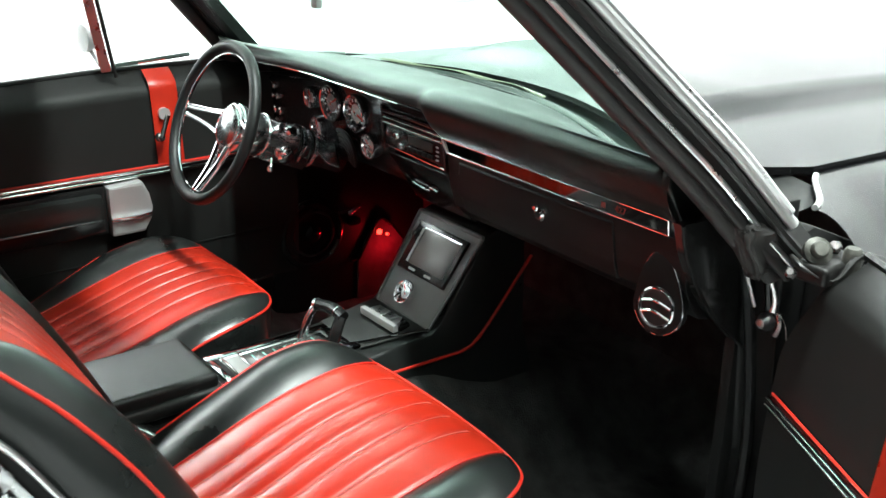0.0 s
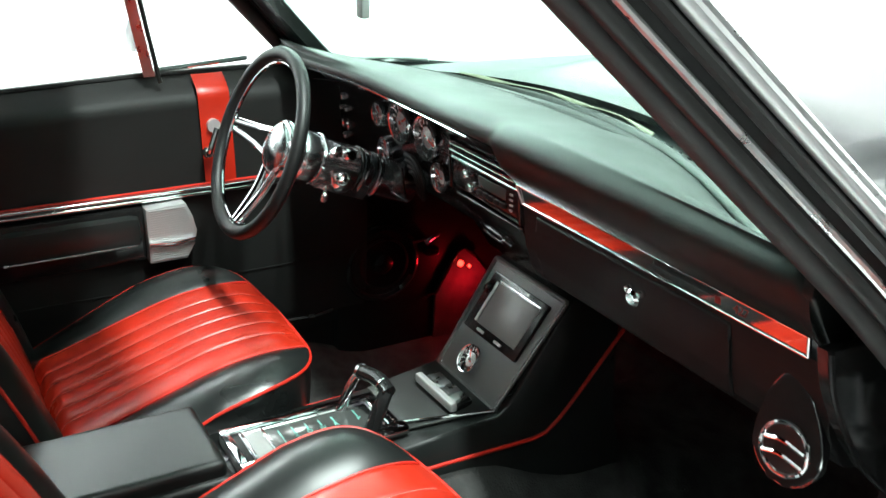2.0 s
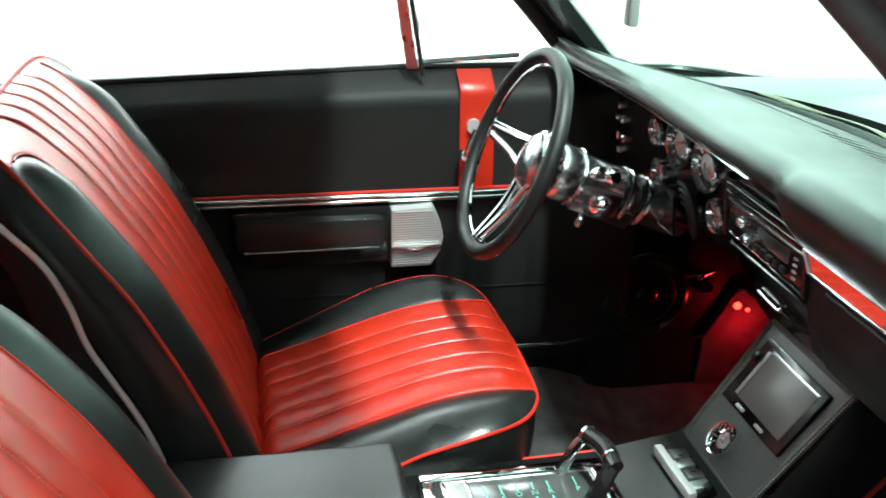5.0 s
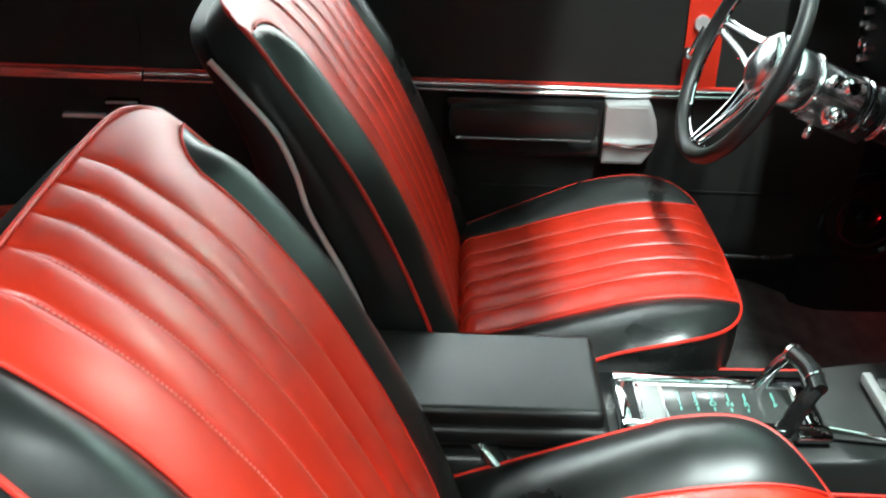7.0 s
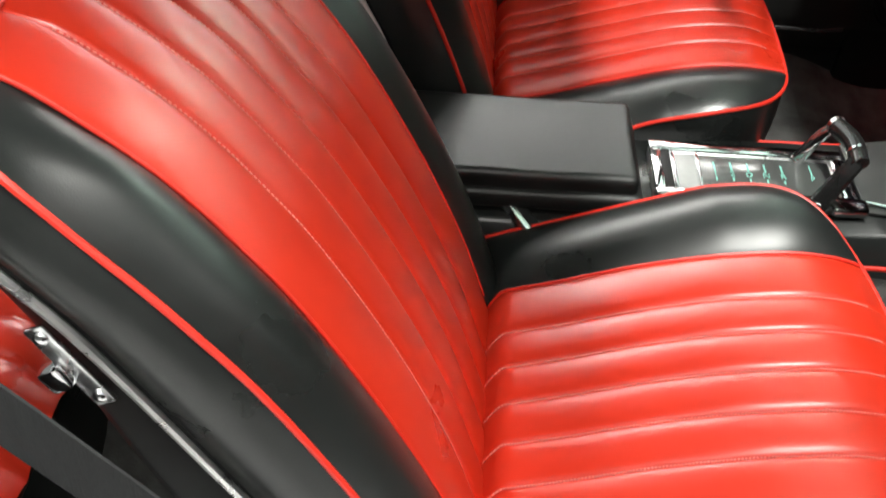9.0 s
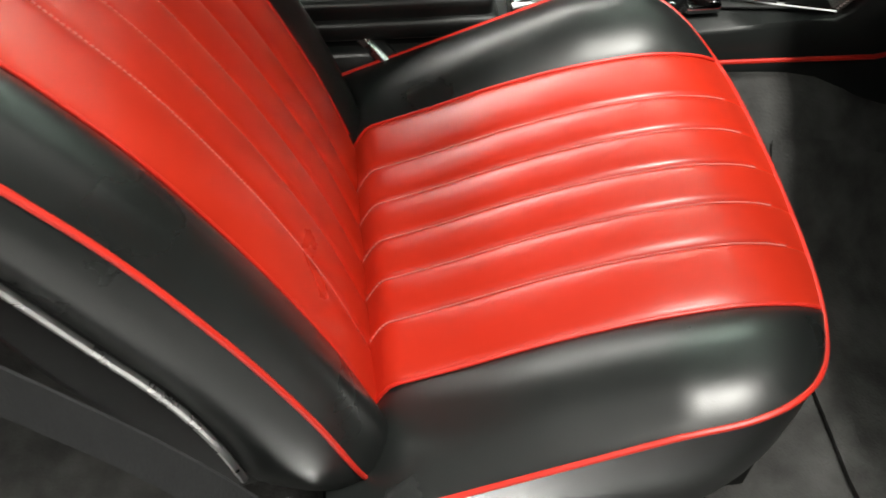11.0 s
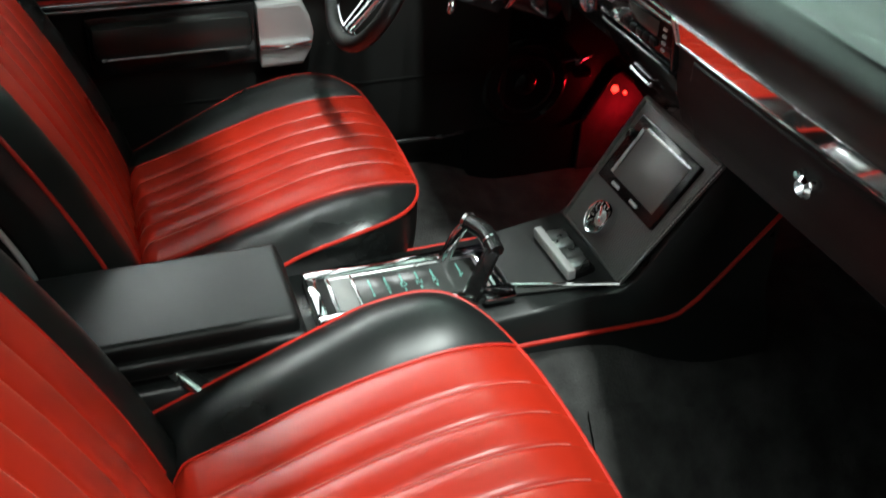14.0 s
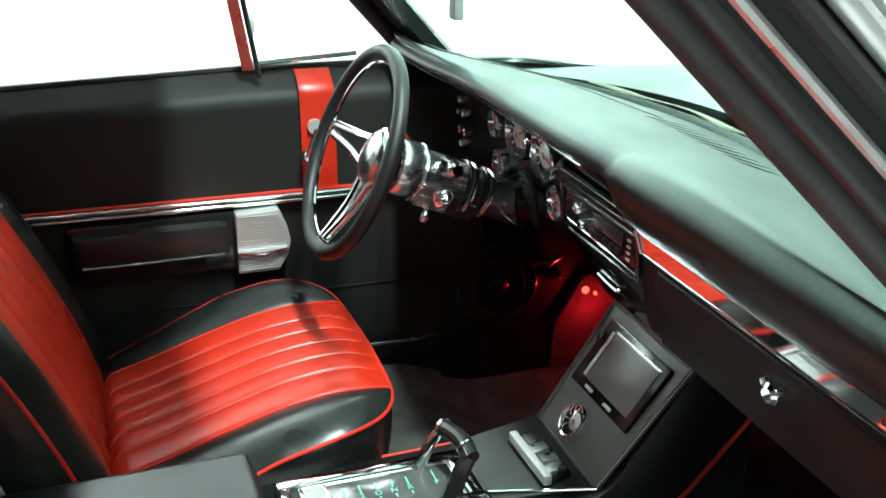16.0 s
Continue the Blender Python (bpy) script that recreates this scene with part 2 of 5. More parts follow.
def lathe(profile, m, sides=32, bm=None):
    """Turns (radius, height) points about the z axis of the pose m."""
    bm = bm or bmesh.new()
    rings = []
    for r, h in profile:
        rings.append([bm.verts.new(m @ Vector((r * math.cos(t), r * math.sin(t), h))) for t in (2 * math.pi * k / sides for k in range(sides))])
    for i in range(len(profile) - 1):
        for k in range(sides):
            bm.faces.new([rings[i][k], rings[i][(k + 1) % sides], rings[i + 1][(k + 1) % sides], rings[i + 1][k]])
    bm.faces.new(rings[0])
    bm.faces.new(rings[-1][::-1])
    return bm


def block(x0, x1, y0, y1, z0, z1, bevel=0.0, m=None, bm=None, segs=2):
    """A box with rounded edges, in the pose m."""
    own = bmesh.new()
    bmesh.ops.create_cube(own, size=1, matrix=Matrix.Translation(((x0 + x1) / 2, (y0 + y1) / 2, (z0 + z1) / 2)) @ Matrix.Diagonal((x1 - x0, y1 - y0, z1 - z0, 1)))
    if bevel:
        bmesh.ops.bevel(own, geom=own.edges[:], offset=bevel, segments=segs, profile=0.6, affect="EDGES")
    if m is not None:
        bmesh.ops.transform(own, matrix=m, verts=own.verts)
    if bm is None:
        return own
    me = bpy.data.meshes.new("tmp")
    own.to_mesh(me)
    own.free()
    bm.from_mesh(me)
    bpy.data.meshes.remove(me)
    return bm


def prism(outline, x0, x1, bevel=0.0, m=None, segs=2):
    """Extrudes a (y, z) outline from x0 to x1, with rounded edges."""
    bm = bmesh.new()
    a = [bm.verts.new((x0, y, z)) for y, z in outline]
    b = [bm.verts.new((x1, y, z)) for y, z in outline]
    bm.faces.new(a)
    bm.faces.new(b[::-1])
    n = len(outline)
    for i in range(n):
        bm.faces.new([a[i], b[i], b[(i + 1) % n], a[(i + 1) % n]])
    if bevel:
        bmesh.ops.bevel(bm, geom=bm.edges[:], offset=bevel, segments=segs, profile=0.6, affect="EDGES")
    if m is not None:
        bmesh.ops.transform(bm, matrix=m, verts=bm.verts)
    return bm


def plate(outline, thick, m, bevel=0.0, segs=2):
    """A plate of a flat (x, y) outline in the pose m, thick along z."""
    bm = bmesh.new()
    a = [bm.verts.new((x, y, 0)) for x, y in outline]
    b = [bm.verts.new((x, y, thick)) for x, y in outline]
    bm.faces.new(a[::-1])
    bm.faces.new(b)
    n = len(outline)
    for i in range(n):
        bm.faces.new([a[i], a[(i + 1) % n], b[(i + 1) % n], b[i]])
    if bevel:
        bmesh.ops.bevel(bm, geom=bm.edges[:], offset=bevel, segments=segs, profile=0.6, affect="EDGES")
    bmesh.ops.transform(bm, matrix=m, verts=bm.verts)
    return bm


def frame_from(origin, x_axis, y_axis):
    x, y = Vector(x_axis).normalized(), Vector(y_axis).normalized()
    z = x.cross(y).normalized()
    y = z.cross(x)
    return Matrix.Translation(origin) @ Matrix((x, y, z)).transposed().to_4x4()


def step(a, b, x):
    t = min(max((x - a) / (b - a), 0), 1)
    return t * t * (3 - 2 * t)


def spline(points, t):
    """The point at fraction t of a smooth curve through (a, b) pairs, evenly by length."""
    key = tuple(points)
    if key not in SPLINES:
        d = np.array([tuple(v) for v in smooth_path([(a, b, 0) for a, b in points], 2400)])
        s = np.r_[0, np.cumsum(np.linalg.norm(np.diff(d, axis=0), axis=1))]
        SPLINES[key] = (s / s[-1], d)
    s, d = SPLINES[key]
    return float(np.interp(t, s, d[:, 0])), float(np.interp(t, s, d[:, 1]))


SPLINES = {}


def text_mesh(body, size, m, depth=0.0004):
    """Letters as a mesh, in the pose m."""
    cu = bpy.data.curves.new("letters", "FONT")
    cu.body, cu.size, cu.extrude = body, size, depth
    cu.align_x = cu.align_y = "CENTER"
    tmp = bpy.data.objects.new("letters", cu)
    me = bpy.data.meshes.new_from_object(tmp)
    bm = bmesh.new()
    bm.from_mesh(me)
    bpy.data.objects.remove(tmp)
    bpy.data.meshes.remove(me)
    bmesh.ops.transform(bm, matrix=m, verts=bm.verts)
    return bm


# ---- the studio ----
def studio():
    tagged(part("floor", block(-7, 7, -7, 8, -0.1, 0.0), STUDIO_FLOOR), "pale grey painted studio floor, smooth and even", "floor", kind="structure")
    tagged(part("wall_north", block(-7, 7, 8, 8.2, -0.1, 5), STUDIO_WHITE), "plain white studio wall behind the car", "wall", kind="structure")
    tagged(part("wall_south", block(-7, 7, -7.2, -7, -0.1, 5), STUDIO_GREY), "plain dark grey studio wall", "wall", kind="structure")
    tagged(part("wall_west", block(-7.2, -7, -7.2, 8.2, -0.1, 5), STUDIO_WHITE), "plain white studio wall beside the car", "wall", kind="structure")
    tagged(part("wall_east", block(7, 7.2, -7.2, 8.2, -0.1, 5), STUDIO_GREY), "plain dark grey studio wall", "wall", kind="structure")
    tagged(part("ceiling", block(-7.2, 7.2, -7.2, 8.2, 5, 5.2), STUDIO_WHITE), "plain white studio ceiling", "ceiling", kind="structure")


studio()


# ---- car shell: floor pan, roof, pillars, glass, hood ----
def floor_z(x, y):
    hump = 0.20 * (1 - step(0.12, 0.34, abs(x)))
    toe = 0.42 * step(1.13, 1.46, y)
    side = 0.02 * step(0.60, 0.72, abs(x))
    dip = 0.055 * step(0.66, 0.86, y)
    return max(0.26 + hump * (1 - 0.3 * step(0.9, 1.2, y)), 0.26 + toe) + side - dip


def car_floor():
    bm = grid(lambda u, v: Vector((-0.80 + 1.54 * u, -0.95 + 2.34 * v, floor_z(-0.80 + 1.54 * u, -0.95 + 2.34 * v))), 60, 60)
    low = grid(lambda u, v: Vector((-0.74 + 1.48 * u, -0.95 + 2.2 * v, 0.14)), 1, 1, bm=bm)
    tagged(part("carpet_floor", low, CARPET), "black cut-pile carpet over the car floor and tunnel", "carpet", kind="structure")
    rocker = prism([(-0.95, 0.12), (1.30, 0.12), (1.30, 0.315), (-0.95, 0.315)], -0.90, -0.742, 0.012)
    tagged(part("door_sill", rocker, SATIN_BLACK), "black door sill beside the driver's carpet", "door sill", kind="structure")
    fw = prism([(1.27, 0.26), (1.32, 0.26), (1.32, 0.86), (1.27, 0.86)], -0.74, 0.74)
    tagged(part("firewall", fw, CARPET), "black padded firewall under the dashboard", "firewall", kind="structure")
    mat = grid(lambda u, v: Vector((0.20 + 0.49 * u, 0.62 + 0.42 * v, floor_z(0.20 + 0.49 * u, 0.62 + 0.42 * v) + 0.012)), 12, 14)
    ret = bmesh.ops.extrude_face_region(mat, geom=mat.faces[:])
    bmesh.ops.translate(mat, verts=[g for g in ret["geom"] if isinstance(g, bmesh.types.BMVert)], vec=(0, 0, -0.008))
    tagged(part("floor_mat", mat, CARPET), "plain black carpet floor mat in the passenger footwell", "floor mat")


car_floor()


def sweep_section(path, section, bm=None):
    """Sweeps a closed (across, up) section along a path, across being sideways and up nearly upright."""
    bm = bm or bmesh.new()
    rings = []
    n = len(path)
    for i, p in enumerate(path):
        d = (Vector(path[min(i + 1, n - 1)]) - Vector(path[max(i - 1, 0)])).normalized()
        side = Vector((1, 0, 0))
        side = (side - d * side.dot(d)).normalized()
        up = side.cross(d).normalized()
        rings.append([bm.verts.new(Vector(p) + a * side + b * up) for a, b in section])
    k = len(section)
    for i in range(n - 1):
        for j in range(k):
            bm.faces.new([rings[i][j], rings[i][(j + 1) % k], rings[i + 1][(j + 1) % k], rings[i + 1][j]])
    bm.faces.new(rings[0])
    bm.faces.new(rings[-1][::-1])
    return bm


def pillar(side):
    """A windscreen pillar: painted post, inner garnish, seals and a bright edge strip."""
    name = "windshield_pillar"
    root = thing(name, "black painted windshield pillar with rubber seals and a bright edge strip", "car pillar", (side * 0.72, 0.8, 0.95), group="windshield pillars")
    mid = [(side * 0.790, 0.80, 0.90), (side * 0.772, 0.74, 0.96), (side * 0.748, 0.655, 1.05), (side * 0.705, 0.558, 1.15), (side * 0.660, 0.463, 1.25), (side * 0.610, 0.345, 1.37), (side * 0.585, 0.27, 1.425)]
    p = smooth_path(mid, 24)
    s = side
    part("post", sweep_section(p, [(-0.035 * s, -0.03), (0.03 * s, -0.035), (0.045 * s, -0.005), (0.03 * s, 0.025), (-0.03 * s, 0.02), (-0.045 * s, 0.0)]), PILLAR_PAINT, root)
    off = lambda dx, dy, dz: [Vector(q) + Vector((dx * s, dy, dz)) for q in p]
    part("garnish", sweep_section(off(-0.05, 0.005, 0.0), [(-0.022 * s, -0.018), (0.03 * s, -0.03), (0.03 * s, 0.02), (-0.01 * s, 0.022), (-0.026 * s, 0.008)]), PILLAR_PAINT, root, "satin black pillar garnish")
    part("seal", tube(off(0.004, -0.02, -0.026), 0.016, 12), SEAL_GREY, root, "worn grey rubber weatherstrip")
    part("seal", tube(off(0.026, -0.016, -0.022), 0.009, 10), RUBBER, root, "black rubber weatherstrip")
    part("drip_rail", tube(off(0.036, -0.014, -0.010), 0.0042, 8), SATIN_CHROME, root, "thin bright drip rail")
    part("seal", tube(off(0.043, 0.000, 0.002), 0.0070, 8), RUBBER, root, "black rubber weatherstrip")
    part("edge_band", tube(off(0.046, 0.010, 0.016)[3:], 0.0085, 10), PALE_SHINE_METAL, root, "pale outer edge of the pillar")
    part("edge_strip", tube(off(0.054, 0.014, 0.020)[4:], 0.0055, 8), SATIN_CHROME, root, "bright windshield edge moulding")
    return root


pillar(1)
pillar(-1)


def ws_y(x):
    q = (x / 0.7) ** 2
    return 0.928 - 0.33 * q + 0.11 * q ** 3


def roof():
    root = thing("roof", "black headliner and black painted roof panel of the coupe", "car roof", (0, -0.4, 1.35))

    def sheet(z0):
        return lambda u, v: Vector(((-0.60 + 1.2 * u) * (1 - 0.05 * v), 0.30 - 0.05 * (2 * u - 1) ** 2 - 1.23 * v, z0 + 0.035 * (1 - (2 * u - 1) ** 2) - 0.05 * v * v))
    bm = grid(sheet(1.395), 16, 12)
    grid(sheet(1.422), 16, 12, bm=bm)
    part("roof_panel", bm, BLACK_PAINT, root)
    bm = tube(smooth_path([(-0.60, 0.26, 1.41), (-0.3, 0.305, 1.425), (0, 0.315, 1.433), (0.3, 0.305, 1.425), (0.60, 0.26, 1.41)], 30), 0.022, 10)
    part("header", bm, BLACK_VINYL, root)
    for s in (-1, 1):
        bm = tube(smooth_path([(s * 0.59, 0.27, 1.42), (s * 0.60, -0.2, 1.43), (s * 0.60, -0.7, 1.39), (s * 0.60, -0.98, 1.30)], 24), 0.022, 8)
        part("roof_rail", bm, BLACK_PAINT, root)
    for s in (-1, 1):
        bm = prism([(-0.62, 0.93), (-0.95, 0.93), (-1.45, 1.0), (-1.05, 1.36), (-0.80, 1.39)], s * 0.60 if s > 0 else -0.68, 0.68 if s > 0 else -0.60, 0.01)
        part("rear_pillar", bm, BLACK_PAINT, root)


roof()


def windshield():
    root = thing("windshield", "green-tinted curved windshield glass with dark rubber seal", "windshield", (0, 0.95, 1.0))

    def f(u, v):
        x = -0.68 + 1.36 * u
        y0, z0 = ws_y(x), 0.972
        y1, z1 = 0.315 - 0.05 * (x / 0.6) ** 2, 1.42
        xx = x * (1 - 0.12 * v)
        return Vector((xx, y0 + (y1 - y0) * v, z0 + (z1 - z0) * v + 0.02 * math.sin(math.pi * v)))
    g = part("glass", grid(f, 24, 12), WINDSHIELD_GLASS, root)
    g.visible_shadow = False
    base = [(x, ws_y(x) + 0.006, 0.976) for x in np.linspace(-0.69, 0.69, 25)]
    part("lower_seal", tube(base, 0.008, 8, flat=0.7), RUBBER, root)
    bead = [(x, ws_y(x) + 0.013 + 0.003 * math.sin(29 * x), 0.986 + 0.001 * math.sin(37 * x)) for x in np.linspace(-0.33, 0.16, 50)]
    part("sealant_bead", tube(bead, lambda t: 0.0010 + 0.0026 * abs(math.sin(7.5 * t + 0.7)) ** 3, 6, flat=0.4), PALE_SEAL, root, "pale yellow-green sealant bead along the glass")


windshield()


def rear_mirror():
    root = thing("rear_view_mirror", "dark interior mirror with a pale grey tab below it", "mirror", (0.03, 0.48, 1.26))
    m = frame_from((0.03, 0.475, 1.262), (1, 0.12, 0), (0, 0.15, 1))
    part("housing", plate([(0.10 * math.cos(a) * (1 - 0.1 * math.sin(a)), 0.030 * math.sin(a)) for a in np.linspace(0, 2 * math.pi, 24, endpoint=False)], 0.016, m, 0.004), SATIN_BLACK, root)
    part("stem", tube([(0.03, 0.465, 1.27), (0.03, 0.47, 1.31), (0.03, 0.455, 1.335)], 0.007, 8), CHROME, root)
    part("tab", block(0.050, 0.070, 0.484, 0.496, 1.168, 1.24, 0.004), PALE_TAB, root, "pale grey-green tab")


rear_mirror()


def hood():
    root = thing("hood", "black glossy hood with a raised centre, bright with studio reflections", "car hood", (0, 1.6, 1.0))

    def f(u, v):
        x = -0.632 + 1.264 * u
        y = 1.012 - (0.6 * x * x - (0.323 if x > 0 else 0.09) * abs(x / 0.632) ** 8) * (1 - v) ** 3 + 1.45 * v
        z = 0.976 - 0.052 * abs(x / 0.7) ** 3 - 0.03 * v - 0.05 * v * v + 0.028 * step(0.42, 0.34, abs(x)) * step(0.02, 0.2, v)
        return Vector((x, y, z))
    bm = grid(f, 44, 30)
    edge = grid(lambda u, v: f(u, 0) + Vector((0, 0.006 * v, -0.014 * v)), 44, 1, bm=bm)
    for e in (0, 1):
        grid(lambda u, v: f(e, v) + Vector((0, 0, -0.014 * u)), 1, 30, bm=bm)
    part("hood_panel", edge, BLACK_PAINT, root)
    bm = block(-0.26, -0.06, 1.045, 1.13, 0.0, 0.006, 0.003, m=pose(0, 0, 0.976, -1.2, 0, 0))
    part("hood_vent", bm, GLOSS_BLACK, root, "low rectangular hood vent")
    cowl = grid(lambda u, v: Vector((-0.70 + 1.4 * u, ws_y(-0.70 + 1.4 * u) + 0.015 + (1.085 - 0.03 * (2 * u - 1) ** 2 - ws_y(-0.70 + 1.4 * u) - 0.015) * v, 0.962 - 0.012 * math.sin(math.pi * v) - 0.05 * (2 * u - 1) ** 2)), 40, 6)
    c = tagged(part("cowl_panel", cowl, DECK_BLACK), "black cowl panel with a row of slots below the windshield", "cowl panel", kind="structure")
    for k in range(22):
        x = -0.10 + 0.028 * k
        part("slot", block(x, x + 0.018, ws_y(x) + 0.05, ws_y(x) + 0.062, 0.950 - 0.05 * (x / 0.7) ** 2, 0.958 - 0.05 * (x / 0.7) ** 2, 0.001), RUBBER, c)
    for s in (-1, 1):
        fd = thing("fender", "glossy black front fender, pale with reflections", "fender", (s * 0.85, 1.5, 0.9), group="fenders")

        def g(u, v, s=s):
            y0 = 0.92 if s > 0 else 0.84
            y = y0 + (2.5 - y0) * v
            w = u
            back = 0.120 * (1 - step(0.90, 1.12, y))
            x = 0.638 + back + (0.302 - back) * math.sin(w * math.pi / 2)
            z = 0.932 - 0.03 * v - 0.05 * v * v - 0.58 * (1 - math.cos(w * math.pi / 2)) ** 1.1
            return Vector((s * x, y, z))
        bm = grid(g, 16, 24)
        grid(lambda u, v, s=s: g(0, v) + Vector((-s * 0.004 * u, 0, -0.006 * u)), 1, 24, bm=bm)
        part("panel", bm, BLACK_PAINT, fd)
        # a black painted lip; the pale colour stands in for its studio reflection
        part("fender_lip", tube([g(0, v) + Vector((0, 0, 0.002)) for v in np.linspace(0.0, 0.10, 16)], 0.0050, 8), PALE_SHINE_METAL, fd, "black painted rear lip of the fender, its white reflection put into the colour")


hood()


def door_jamb():
    """The front door pillar of the open side with its hinge, switch and seals."""
    root = thing("door_jamb", "black painted front door jamb with rubber seal and hinge", "door jamb", (0.77, 0.8, 0.3))
    part("post", prism([(0.81, 0.20), (0.98, 0.20), (0.98, 0.88), (0.86, 0.93), (0.79, 0.92), (0.80, 0.80), (0.835, 0.55)], 0.735, 0.80, 0.008), SATIN_BLACK, root)
    part("outer_face", prism([(0.85, 0.25), (0.99, 0.25), (0.99, 0.87), (0.85, 0.87)], 0.80, 0.86, 0.008), SATIN_BLACK, root)
    part("sill", prism([(-0.62, 0.2), (0.83, 0.2), (0.83, 0.33), (-0.62, 0.33)], 0.735, 0.90, 0.015), BLACK_PAINT, root)
    part("sill_plate", block(0.745, 0.825, -0.5, 0.72, 0.331, 0.336, 0.002), BRUSHED, root, "ribbed bright sill plate")
    part("seal", tube(smooth_path([(0.745, 0.765, 0.95), (0.752, 0.785, 0.85), (0.758, 0.81, 0.72), (0.762, 0.825, 0.55), (0.762, 0.80, 0.38), (0.755, 0.72, 0.345), (0.75, 0.5, 0.342)], 30), 0.010, 8), GLOSS_BLACK, root, "black rubber door seal")
    part("seal", tube(smooth_path([(0.776, 0.79, 0.90), (0.782, 0.805, 0.80), (0.786, 0.828, 0.66), (0.786, 0.835, 0.5), (0.784, 0.80, 0.36)], 30), 0.006, 8), GLOSS_BLACK, root, "black rubber door seal")
    rnd = random.Random(4)
    bm = block(0.778, 0.812, 0.706, 0.786, 0.882, 0.966, 0.014, segs=3)
    bmesh.ops.subdivide_edges(bm, edges=bm.edges[:], cuts=2, use_grid_fill=True)
    for vert in bm.verts:
        fold = 0.006 * math.sin(95 * vert.co.y + 60 * vert.co.z) + 0.004 * math.sin(170 * vert.co.z - 80 * vert.co.x)
        vert.co += Vector((fold + rnd.uniform(-0.002, 0.002), rnd.uniform(-0.002, 0.002) - 0.35 * (vert.co.z - 0.92), rnd.uniform(-0.002, 0.002)))
    part("seal_end", bm, SEAL_GREY, root, "crumpled grey rubber seal end", 60)
    curve = smooth_path([(0.648, 0.955, 0), (0.664, 0.905, 0), (0.705, 0.836, 0), (0.750, 0.784, 0), (0.817, 0.727, 0)], 20)
    part("jamb_trim", prism([(q.x, q.y) for q in curve] + [(0.805, 0.80), (0.775, 0.90), (0.745, 0.95)], 0.722, 0.738), GLOSS_BLACK, root, "curved black trim beside the dashboard")
    part("trim_lip", tube([(0.739, q.x, q.y) for q in curve], 0.0035, 8), GLOSS_BLACK, root)
    h = part("hinge", block(0.846, 0.896, 0.745, 0.830, 0.895, 0.922, 0.008, segs=3), HINGE_DARK, root, "greasy dark hinge")
    bolt = frame_from((0.872, 0.760, 0.940), (0.6, 0.8, 0), (-0.45, 0.33, 0.83))
    part("hinge_bolt", lathe([(0.019, -0.014), (0.019, -0.006), (0.012, -0.003), (0.0115, 0.003), (0.009, 0.006), (0.001, 0.0065)], bolt, 12), GREASY_METAL, h, "bright greasy bolt head")
    part("hinge_pin", lathe([(0.010, -0.045), (0.013, -0.038), (0.013, 0.030), (0.009, 0.036)], pose(0.895, 0.800, 0.905), 16), GREASY_METAL, h)
    for x, y, z in ((0.850, 0.735, 0.905), (0.905, 0.815, 0.925), (0.862, 0.812, 0.928)):
        part("bolt", lathe([(0.009, 0), (0.009, 0.006), (0.005, 0.009)], pose(x, y, z, 50, 0, 30), 6), BUCKLE_STEEL, h)
    part("grease", tube(smooth_path([(0.842, 0.745, 0.925), (0.868, 0.735, 0.918), (0.898, 0.760, 0.905), (0.905, 0.800, 0.932), (0.925, 0.830, 0.915)], 20), lambda t: 0.003 + 0.002 * math.sin(11 * t), 8), HINGE_DARK, h, "smeared dark grease")
    sw = part("courtesy_switch", lathe([(0.013, 0), (0.013, 0.008), (0.009, 0.014), (0.007, 0.020), (0.001, 0.022)], pose(0.784, 0.802, 0.794, 90, 0, 0), 16), SATIN_CHROME, root, "bright courtesy light switch")
    part("switch_plate", block(0.770, 0.806, 0.800, 0.806, 0.775, 0.812, 0.002), SATIN_BLACK, sw)
    part("bracket", tube(smooth_path([(0.792, 0.800, 0.810), (0.794, 0.798, 0.83), (0.788, 0.790, 0.86), (0.784, 0.780, 0.885)], 14), lambda t: 0.0060 * (1 - 0.7 * t), 8, flat=0.4), SATIN_CHROME, sw, "bright metal tongue")
    part("torn_tape", tube(smooth_path([(0.800, 0.798, 0.776), (0.806, 0.797, 0.795), (0.801, 0.797, 0.812), (0.812, 0.800, 0.800), (0.818, 0.802, 0.770)], 16), lambda t: 0.0034 - 0.002 * t, 6, flat=0.5), SATIN_CHROME, sw, "torn bright tape")
    part("check_rod", tube([(0.772, 0.742, 0.893), (0.778, 0.772, 0.822)], 0.0028, 6), SATIN_CHROME, root, "thin bright rod")


door_jamb()


# ---- seats ----
BACK = [(0.088, 0.395), (0.072, 0.445), (0.054, 0.50), (0.032, 0.56), (-0.004, 0.642), (-0.040, 0.714), (-0.085, 0.794), (-0.13, 0.858), (-0.175, 0.918), (-0.215, 0.960), (-0.250, 0.988), (-0.284, 1.002)]
SHELL = [(-0.03, 0.44), (-0.052, 0.545), (-0.079, 0.622), (-0.101, 0.664), (-0.151, 0.758), (-0.197, 0.842), (-0.220, 0.875), (-0.245, 0.908), (-0.268, 0.942), (-0.298, 0.984)]
HALF_RED, HALF = 0.1840, 0.265
SEAMS = (-1.0, -0.594, -0.297, 0.0, 0.297, 0.594, 1.0)


def pleat(e):
    """How far a strip stands above its seams at the fraction e (-1 to 1) of the panel's half width; the outer strips are wider."""
    for c, d in zip(SEAMS, SEAMS[1:]):
        if e <= d:
            q = abs(2 * (e - c) / (d - c) - 1)
            return 0.0034 * (1 - q ** 2.4) + 0.0030 * (1 - q ** 14)
    return 0.0


